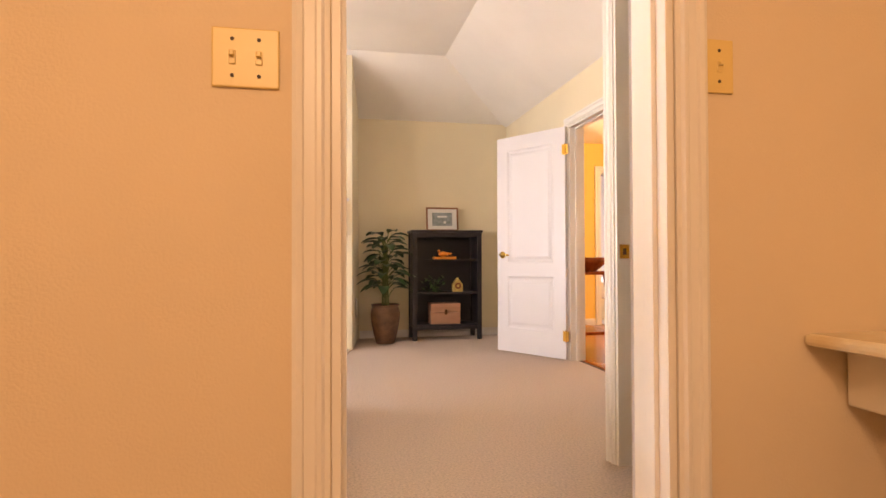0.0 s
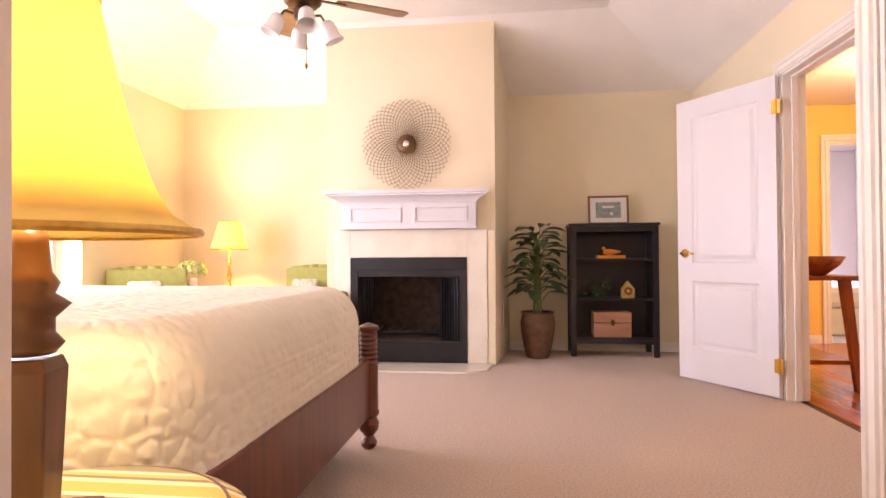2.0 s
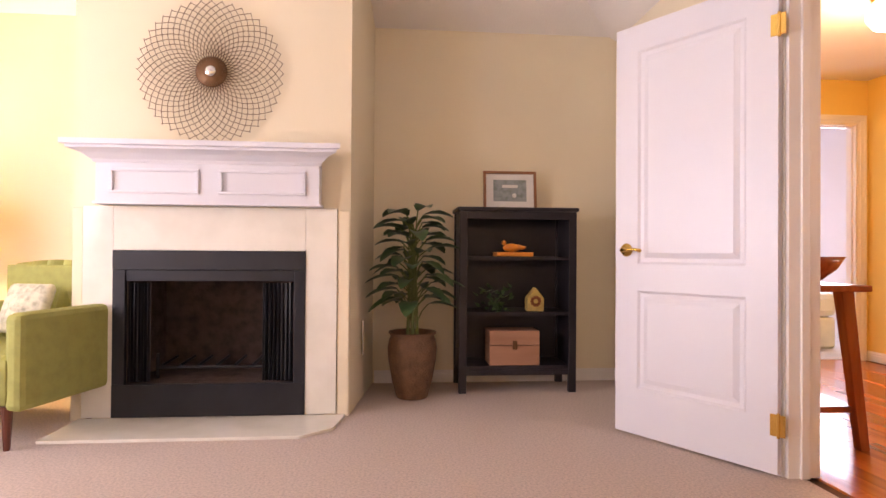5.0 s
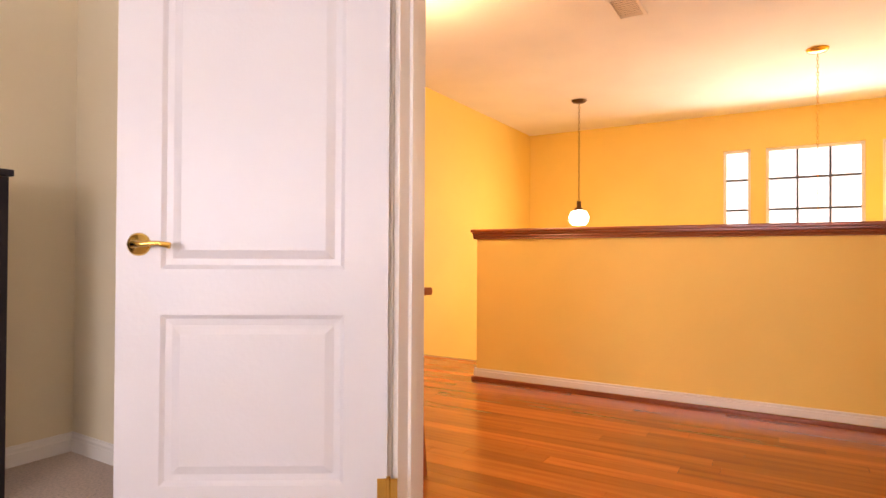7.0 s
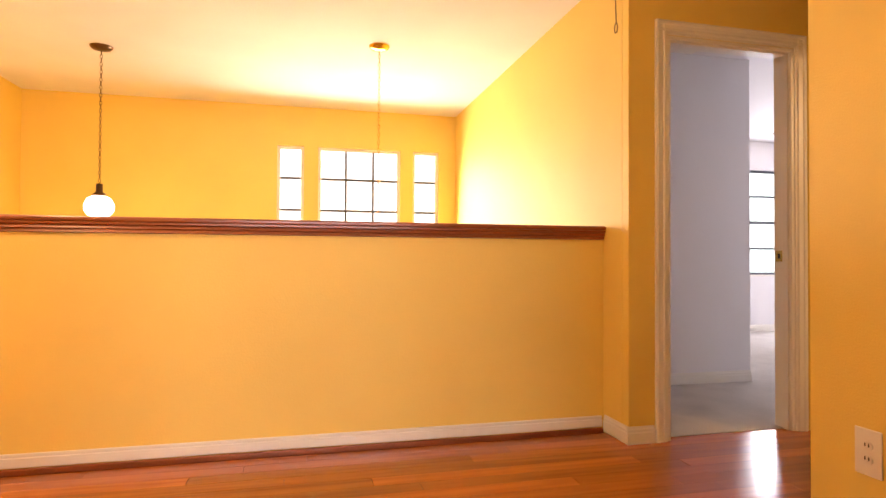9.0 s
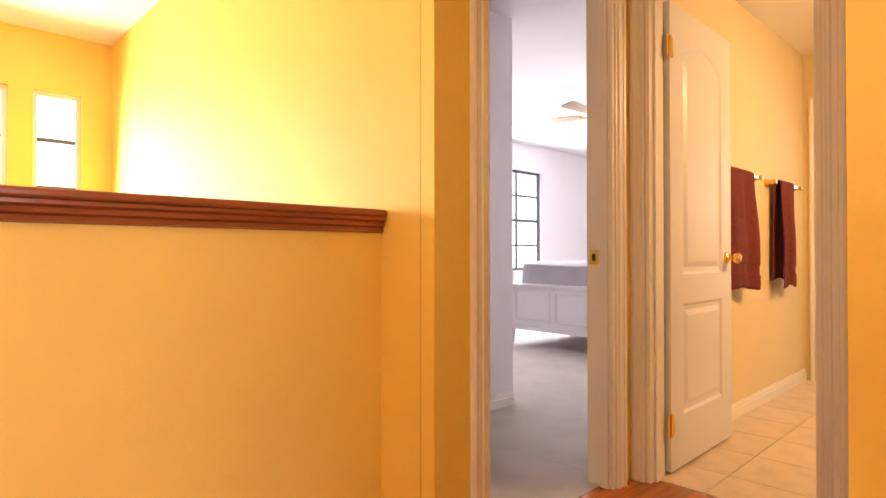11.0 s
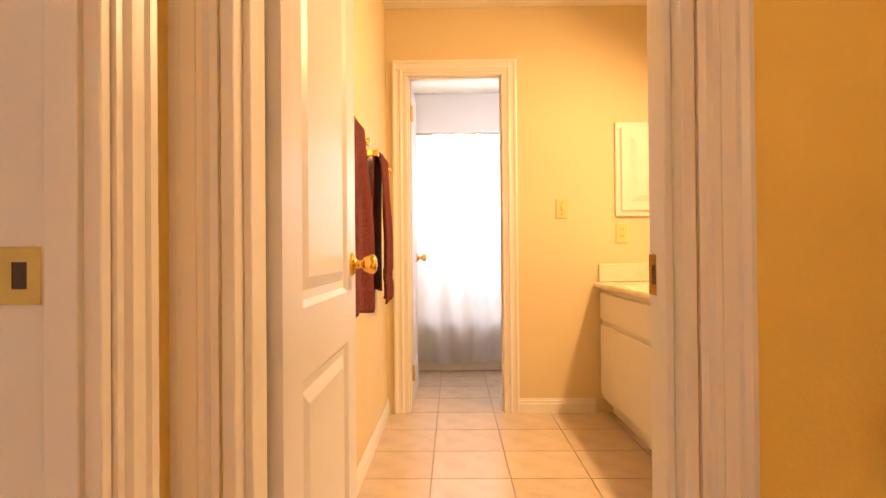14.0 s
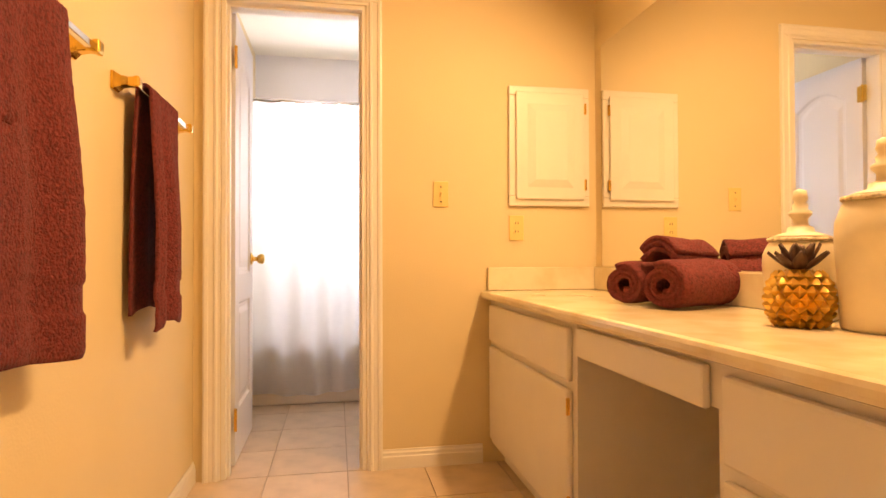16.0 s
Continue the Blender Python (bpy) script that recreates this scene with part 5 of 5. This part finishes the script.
def guest_bed():
    e = thing("guest_bed", "white panelled bed with a grey comforter", "bed")
    x0, x1, yf = 4.98, 6.56, -0.78
    q = Mesh()
    q.box((x0, yf - 0.04, 0.17), (x1, yf, 0.60))
    q.box((x0 - 0.02, yf - 0.06, 0.60), (x1 + 0.02, yf + 0.02, 0.635))
    q.box((x0 - 0.01, yf - 0.05, 0.17), (x1 + 0.01, yf + 0.012, 0.215))
    q.done("footboard", DOORW, e, bevel=0.004)
    n = 3
    for k in range(n):
        a = x0 + 0.05 + k * (x1 - x0 - 0.1) / n
        b = a + (x1 - x0 - 0.1) / n - 0.05
        q = Mesh()
        for lo, hi in (((a, 0.255), (b, 0.28)), ((a, 0.545), (b, 0.57)), ((a, 0.28), (a + 0.025, 0.545)), ((b - 0.025, 0.28), (b, 0.545))):
            q.box((lo[0], yf - 0.001, lo[1]), (hi[0], yf + 0.012, hi[1]))
        q.done("panel_moulding", DOORW, e, bevel=0.004)
    for x in (x0 + 0.04, (x0 + x1) / 2 - 0.35, x1 - 0.04):
        for y in (yf - 0.03, -2.9):
            q = Mesh()
            q.lathe([(0.022, 0), (0.03, 0.08), (0.035, 0.17)], at=(x, y, 0.004), n=12)
            q.done("leg", DOORW, e)
    for x in (x0 + 0.03, x1 - 0.03):
        q = Mesh()
        q.box((x - 0.015, -2.95, 0.2), (x + 0.015, yf - 0.04, 0.42))
        q.done("side_rail", DOORW, e)
    q = Mesh()
    q.box((x0, -3.05, 0.1), (x1, -2.98, 0.8))
    q.done("headboard", DOORW, e, bevel=0.01)

    def f(u, v):
        a = 2 * math.pi * u
        c, s = math.cos(a), math.sin(a)
        px = (abs(c) ** 0.3) * (1 if c > 0 else -1)
        py = (abs(s) ** 0.3) * (1 if s > 0 else -1)
        k = min(1, v / 0.7)
        z = 0.86 - 0.24 * max(0, (v - 0.6) / 0.4) ** 1.6
        p = Vector(((x0 + x1) / 2 + px * (0.79 * k + 0.03 * max(0, v - 0.7)), -1.79 + py * (0.93 * k + 0.03 * max(0, v - 0.7)), z))
        return (p.x, p.y, p.z + noise.noise(p * 3) * 0.02 + noise.noise(p * 11) * 0.008)

    q = Mesh()
    q.sheet(f, 120, 50)
    q.done("comforter", GREYQ, e, smooth=True, label="grey ribbed comforter")
    q = Mesh()
    q.box((x0 + 0.06, -2.95, 0.3), (x1 - 0.06, yf - 0.06, 0.62))
    q.done("mattress", PAPER, e, bevel=0.03)


guest_bed()


def third_room():
    e = thing("single_bed", "white bed with a pink pillow in the far bedroom", "bed", (4.0, 8.9, 0))
    q = Mesh()
    q.box((-0.5, -0.9, 0.003), (0.5, 0.9, 0.3))
    q.done("base", PAPER, e, bevel=0.02)
    q = Mesh()
    q.box((-0.52, -0.92, 0.3), (0.52, 0.92, 0.55))
    q.done("mattress", WHITEWALL, e, bevel=0.07)
    q = Mesh()
    q.box((-0.3, 0.3, 0.55), (0.1, 0.72, 0.72))
    q.done("pillow", PINKM, e, bevel=0.07)


third_room()


def vanity(name, x0, x1, y0, y1, top, face, label, knee=None):
    """A vanity whose front faces +x when face > 0, else -x."""
    e = thing(name, label, "vanity")
    fx = x1 if face > 0 else x0
    q = Mesh()
    q.box((min(x0, x0 - (face < 0) * 0.03), y0, top - 0.035), (max(x1, x1 + (face > 0) * 0.03), y1, top))
    q.done("countertop", COUNTER, e, bevel=0.012)
    bx = (x0, fx - 0.02) if face > 0 else (fx + 0.02, x1)
    segs = [(y0, y1)] if not knee else [(y0, knee[0]), (knee[1], y1)]
    for a, b in segs:
        q = Mesh()
        q.box((bx[0], a, 0.09), (bx[1], b, top - 0.036))
        q.box((bx[0] if face > 0 else bx[0] + 0.06, a + 0.002, 0), (bx[1] - (0.06 if face > 0 else 0), b - 0.002, 0.09))
        q.done("body", CABW, e)
        n = max(1, round((b - a) / 0.95))
        for k in range(n):
            c, d = a + 0.03 + (b - a) * k / n, a + (b - a) * (k + 1) / n - 0.03
            for z0, z1 in ((0.12, 0.53), (0.555, top - 0.06)):
                q = Mesh()
                q.box((fx - 0.021 if face > 0 else fx, c, z0), (fx if face > 0 else fx + 0.021, d, z1))
                q.done("door" if z1 < 0.54 else "drawer_front", CABW, e, bevel=0.008)
    if knee:
        q = Mesh()
        q.box((bx[0] + 0.1, knee[0], top - 0.13), (fx - 0.022, knee[1], top - 0.036))
        q.done("apron", CABW, e)
        q = Mesh()
        q.box((fx - 0.021, knee[0] + 0.03, top - 0.135), (fx - 0.001, knee[1] - 0.02, top - 0.05))
        q.done("drawer_front", CABW, e, bevel=0.008)
        for z in (0.17, 0.46):
            q = Mesh()
            q.lathe([(0.006, 0), (0.006, 0.05)], at=(fx + 0.001, knee[0] - 0.022, z), n=8)
            q.done("hinge", BRASS, e)
    return e


vanity("bath_vanity", 2.122, 2.657, -1.047, 1.40, 0.775, 1, "cream vanity with a marble counter and knee space", (-0.10, 0.53))
q = Mesh()
q.box((2.123, -1.047, 0.776), (2.655, -1.027, 0.88))
q.box((2.123, -1.027, 0.776), (2.143, 1.39, 0.88))
tagged(q.done("backsplash", COUNTER, bevel=0.004), "cream marble backsplash on the counter", "backsplash")
e = thing("master_counter", "cream marble counter with an apron over a knee space", "counter")
q = Mesh()
q.prism([(0.76, 1.395), (1.295, 1.395), (1.295, -0.6), (0.84, -0.6), (0.84, 0.6), (0.80, 1.0), (0.765, 1.3)], 0.70, 0.728)
q.done("countertop", COUNTER, e, bevel=0.01)
q = Mesh()
q.box((0.87, -0.55, 0.565), (0.89, 1.394, 0.699))
q.done("apron", CABW, e, bevel=0.006)
q = Mesh()
q.box((0.89, -0.6, 0), (1.294, -0.55, 0.699))
q.done("end_panel", CABW, e)

e = thing("wall_mirror", "large frameless mirror over the counter", "mirror")
q = Mesh()
q.box((2.1205, -0.98, 0.883), (2.1255, 1.36, 1.905))
q.done("glass", MIRROR, e)


def medicine_cabinet():
    x0, x1, z0, z1 = 2.16, 2.553, 1.162, 1.717
    e = thing("medicine_cabinet", "cream recessed cabinet with a raised panel door", "cabinet")
    q = Mesh()
    y = -1.049
    for lo, hi in (((x0, z0), (x1, z0 + 0.045)), ((x0, z1 - 0.045), (x1, z1)), ((x0, z0 + 0.045), (x0 + 0.045, z1 - 0.045)), ((x1 - 0.045, z0 + 0.045), (x1, z1 - 0.045))):
        q.box((lo[0], y, lo[1]), (hi[0], y + 0.018, hi[1]))
    q.done("frame", CABW, e, bevel=0.005)
    q = Mesh()
    q.box((x0 + 0.03, y + 0.019, z0 + 0.03), (x1 - 0.03, y + 0.033, z1 - 0.03))
    q.done("door", CABW, e, bevel=0.006)
    q = Mesh()
    a, b, c, d = x0 + 0.085, x1 - 0.085, z0 + 0.085, z1 - 0.085
    v0 = [q.b.verts.new(p) for p in ((a, y + 0.0335, c), (b, y + 0.0335, c), (b, y + 0.0335, d), (a, y + 0.0335, d))]
    k = 0.035
    v1 = [q.b.verts.new(p) for p in ((a + k, y + 0.043, c + k), (b - k, y + 0.043, c + k), (b - k, y + 0.043, d - k), (a + k, y + 0.043, d - k))]
    for i in range(4):
        q.b.faces.new((v0[i], v0[(i + 1) % 4], v1[(i + 1) % 4], v1[i]))
    q.b.faces.new(v1)
    q.done("panel", CABW, e)
    for z in (z0 + 0.1, z1 - 0.1):
        q = Mesh()
        q.lathe([(0.006, -0.025), (0.006, 0.025)], at=(x0 + 0.026, y + 0.03, z), n=8)
        q.done("hinge", BRASS, e)


medicine_cabinet()


def towel_bar(ya, yb):
    """A square brass bar between two flared brackets."""
    e = thing("towel_bar", "polished brass towel bar on the beige wall", "towel bar", group="towel bars")
    for y in (ya, yb):
        q = Mesh()
        q.lathe([(0.034, 0), (0.034, 0.006), (0.03, 0.01), (0.021, 0.022), (0.017, 0.04), (0.018, 0.052), (0.021, 0.056), (0.021, 0.066), (0.012, 0.069)], n=4, m=pose(3.914, y, 1.40, 0, -90, 0) @ pose(0, 0, 0, 0, 0, 45))
        q.done("bracket", BRASS, e, bevel=0.002)
    q = Mesh()
    q.box((3.857, ya, 1.392), (3.873, yb, 1.408))
    q.done("bar", CHROME, e, bevel=0.002)


towel_bar(0.08, 0.86)
towel_bar(-0.74, -0.18)


def hung_towel(y0, y1, zb, zback, seed, label):
    """A towel folded over the bar: a front fall to zb, a back fall to zback, soft folds and a woven band."""
    e = thing("towel", label, "towel", group="hanging towels")
    bx, top = 3.865, 1.418
    L0, L1 = top - zb, top - zback
    ym, hw = (y0 + y1) / 2, (y1 - y0) / 2
    rnd = random.Random(seed)
    ph = [rnd.uniform(0, 6.28) for _ in range(4)]

    def f(u, v):
        s = -L1 + (L0 + L1) * v
        side = 1 if s > 0 else -1
        d = abs(s)
        k = min(1, d / 0.3)
        fold = (math.sin(u * 11 + ph[0]) * 0.011 + math.sin(u * 19 + ph[1] + d) * 0.006) * k
        g = (L0 if side > 0 else L1) - d
        band = -0.005 if 0.085 < g < 0.145 else 0.002 * noise.noise(Vector((u * 60, d * 60, seed)))
        hem = 0.005 * math.sin(min(1, g / 0.02) * math.pi / 2)
        swell = 1 + 0.13 * min(1, d / 0.6) * (1 if g > 0.09 else 1.05)
        off = 0.014 + 0.020 * min(1, d * 2.5) + fold + (band + hem)
        x = bx - side * off if d > 0.02 else bx - (s / 0.02) * 0.014
        if side < 0:
            x = bx + min(0.036, 0.014 + 0.012 * min(1, d * 3) + 0.4 * fold)
        z = top - max(0, d - 0.012) + 0.012 * math.sin(u * 5 + ph[2]) * (d > 0.3)
        return (x, ym + (u - 0.5) * 2 * hw * swell + 0.01 * noise.noise(Vector((d * 4, seed, 0))), z)

    q = Mesh()
    q.sheet(f, 90, 150)
    q.done("cloth", PLUM, e, smooth=True, solid=0.009)


hung_towel(0.26, 0.70, 0.735, 0.80, 1, "plum terry bath towel hanging on the bar")
hung_towel(-0.53, -0.26, 0.715, 0.76, 5, "plum terry hand towel hanging on the bar")


def rolled_towels():
    def roll(x, y, r, ln, rz, flat, seed):
        """A towel rolled as one spiral; its open end lies at +x."""
        e = thing("rolled_towel", "rolled plum terry towel on the counter", "towel", (x, y, 0.776), rz, group="rolled towels")
        turns, core = 2.6, 0.022

        def f(u, v):
            a = turns * 2 * math.pi * u
            rad = core + (r - core) * u
            n = noise.noise(Vector((a * 1.3, v * 4, seed))) * 0.003
            edge = 1 - 0.10 * max(0, abs(v - 0.5) - 0.42) / 0.08
            band = -0.004 if u > 0.6 and 0.16 < v < 0.3 else 0.0
            rr = (rad + n + band) * edge
            zz = r * flat + rr * math.sin(a - 1.8) * flat
            return ((v - 0.5) * ln + 0.012 * (1 - u) * (1 if v > 0.5 else -1) * -1, rr * math.cos(a - 1.8) * 1.08, max(0.008, zz))

        q = Mesh()
        q.sheet(f, 150, 40)
        q.done("cloth", PLUM, e, smooth=True, solid=0.017)

    roll(2.315, -0.265, 0.070, 0.27, 26, 0.92, 1)
    roll(2.275, -0.075, 0.074, 0.30, 22, 0.92, 2)
    e = thing("folded_towel", "folded plum washcloth lying on rolled towels", "towel", (2.27, -0.15, 0.917), 24, group="rolled towels")

    def g(u, v):
        """One cloth folded in three layers round two soft bends."""
        s = v * 3
        k = int(min(2, s))
        w = s - k
        w = w if k % 2 == 0 else 1 - w
        bend = 0.012 * math.cos(math.pi * min(1, abs(w - 0.5) * 2) / 2)
        sag = -0.035 * (w - 0.45) ** 2 * 4
        return (-0.11 + 0.22 * u, -0.062 + 0.125 * w, 0.016 + k * 0.018 + bend * 0.4 + sag + 0.012 * u + noise.noise(Vector((u * 3, w * 3, k))) * 0.005)

    q = Mesh()
    q.sheet(g, 26, 48)
    q.done("cloth", PLUM, e, smooth=True, solid=0.013)


rolled_towels()


def ceramic_jar(x, y, r, body_h, label):
    e = thing("jar", label, "jar", (x, y, 0.776), group="ceramic jars")
    q = Mesh()
    q.lathe([(r * 0.86, 0), (r * 0.9, 0.006), (r * 0.93, body_h * 0.3), (r, body_h * 0.7), (r * 0.98, body_h * 0.84), (r * 0.86, body_h * 0.96), (r * 0.8, body_h)], n=40)
    q.done("body", CERAMIC, e, smooth=True)
    q = Mesh()
    q.lathe([(r * 0.86, 0), (r * 0.88, 0.004), (r * 0.86, 0.009)], at=(0, 0, body_h + 0.001), n=40)
    q.done("rim", CHIPPED, e, smooth=True, label="chipped dark rim")
    q = Mesh()
    q.lathe([(r * 0.82, 0), (r * 0.6, 0.008), (r * 0.36, 0.014), (r * 0.34, 0.024), (r * 0.2, 0.03), (r * 0.19, 0.045), (r * 0.3, 0.055), (r * 0.3, 0.062), (r * 0.19, 0.068), (r * 0.21, 0.078), (r * 0.15, 0.085), (r * 0.2, 0.095), (r * 0.17, 0.113), (0.003, 0.118)], at=(0, 0, body_h + 0.01), n=28)
    q.done("lid", CERAMIC, e, smooth=True)


def pineapple(x, y, R):
    e = thing("pineapple_ornament", "gold pineapple ornament with dark metal leaves", "ornament", (x, y, 0.776))
    q = Mesh()
    k = R / 0.066
    for i in range(7):
        z = (0.012 + i * 0.0165) * k
        rr = R * math.sqrt(max(0.1, 1 - ((z / k - 0.058) / 0.078) ** 2))
        for c in range(15):
            a = 2 * math.pi * (c + 0.5 * (i % 2)) / 15
            q.lathe([(0.0145 * k, -0.004), (0.003, 0.008 * k)], n=4, m=pose(rr * math.cos(a), rr * math.sin(a), z, 0, 90, math.degrees(a)))
    q.lathe([(0.04 * k, 0), (0.059 * k, 0.03 * k), (0.06 * k, 0.075 * k), (0.045 * k, 0.112 * k), (0.02 * k, 0.126 * k)], n=24)
    q.done("body", GOLD, e)
    leaf_metal = mat("dark_leaf_metal", (0.13, 0.075, 0.06), 0.5, 0.6, vary=0.25, scale=30)
    for c in range(20):
        ring = c % 3
        a = c * 2.4
        q = Mesh()
        lean, ln = (62, 40, 16)[ring], (0.07, 0.072, 0.06)[ring] * k
        m = pose(0, 0, 0.118 * k, 0, 0, math.degrees(a)) @ pose(0.006, 0, 0, 0, lean - 90, 0)
        q.sheet(lambda u, v: m @ Vector((u * ln, (v - 0.5) * 0.03 * k * math.sin(math.pi * min(1, 0.12 + u * 0.88)) ** 0.8, 0.012 * u * u + 0.006 * (2 * v - 1) ** 2)), 6, 4)
        q.done("leaf", leaf_metal, e, smooth=True, solid=0.0015)


CHIPPED = mat("chipped_rim_glaze", (0.78, 0.66, 0.46), 0.4, scale=60, alpha2=(0.10, 0.05, 0.02))
ceramic_jar(2.225, 0.275, 0.083, 0.185, "cream chipped ceramic jar with a finial lid")
ceramic_jar(2.24, 0.51, 0.09, 0.262, "tall cream chipped ceramic jar with a lid")
pineapple(2.345, 0.40, 0.064)


def shower():
    e = thing("bathtub", "cream bathtub behind the shower curtain", "bathtub", (0, 0, 0))
    q = Mesh()
    q.box((2.125, -2.31, 0), (3.91, -2.25, 0.42))
    q.box((2.125, -2.87, 0), (3.91, -2.80, 0.42))
    q.box((2.125, -2.80, 0), (2.2, -2.31, 0.42))
    q.box((3.82, -2.80, 0), (3.91, -2.31, 0.42))
    q.box((2.2, -2.80, 0), (3.82, -2.31, 0.06))
    q.done("shell", mat("cream_enamel", (0.78, 0.70, 0.58), 0.2, vary=0.02), e, bevel=0.015)
    e = thing("shower_curtain", "sheer white shower curtain hanging on a rod", "curtain")
    q = Mesh()
    q.tube([(2.12, -2.21, 1.91), (3.914, -2.21, 1.91)], 0.012, 10)
    q.done("rod", CHROME, e)
    q = Mesh()
    q.sheet(lambda u, v: (2.2 + 1.69 * u, -2.205 + (0.012 + 0.014 * v) * math.sin(u * 52 + 1.5 * math.sin(u * 9)) , 1.90 - 1.82 * v + 0.012 * math.sin(u * 14) * v - (0.01 * math.cos(u * 90) if v == 0 else 0)), 260, 12)
    q.done("cloth", CURTAIN, e, smooth=True)


shower()

# ---- floor pieces ----


def planks():
    rnd = random.Random(3)
    w = 0.086
    cache = {}
    n = 0
    x = 1.93
    while x < 4.70:
        y = 1.6 + rnd.uniform(-0.5, 0)
        while y < 7.44:
            ln = rnd.choice((0.9, 1.2, 1.5))
            a, b = max(y, 1.552), min(y + ln, 7.44)
            if x < 2.86:
                a = max(a, 2.662)
            if x + w > 4.13:
                a = max(a, 5.94)
                b = min(b, 6.79) if x + w > 4.29 else b
            if b - a > 0.05:
                key = round(b - a, 2)
                if key not in cache:
                    q = Mesh()
                    q.box((0, 0, -0.01), (w - 0.0012, key - 0.0015, 0))
                    ob = q.done("plank", PLANK, floor_hall)
                    cache[key] = ob.data
                else:
                    ob = new("plank", cache[key])
                    ob.parent = floor_hall
                ob.location = (x, a, -0.001)
                n += 1
            y += ln
        x += w


planks()


def tiles():
    s, g = 0.335, 0.005
    cache = {}
    for i in range(6):
        for j in range(-8, 5):
            x, y = 1.945 + i * s, -0.05 + j * s
            ln = round(min(s, 1.548 - y) - g, 3)
            if ln < 0.05:
                continue
            if ln not in cache:
                q = Mesh()
                q.box((0, 0, -0.006), (s - g, ln, 0))
                ob = q.done("tile", TILE, floor_bath, bevel=0.0015)
                cache[ln] = ob.data
            else:
                ob = new("tile", cache[ln])
                ob.parent = floor_bath
            ob.location = (x, y, 0)


tiles()
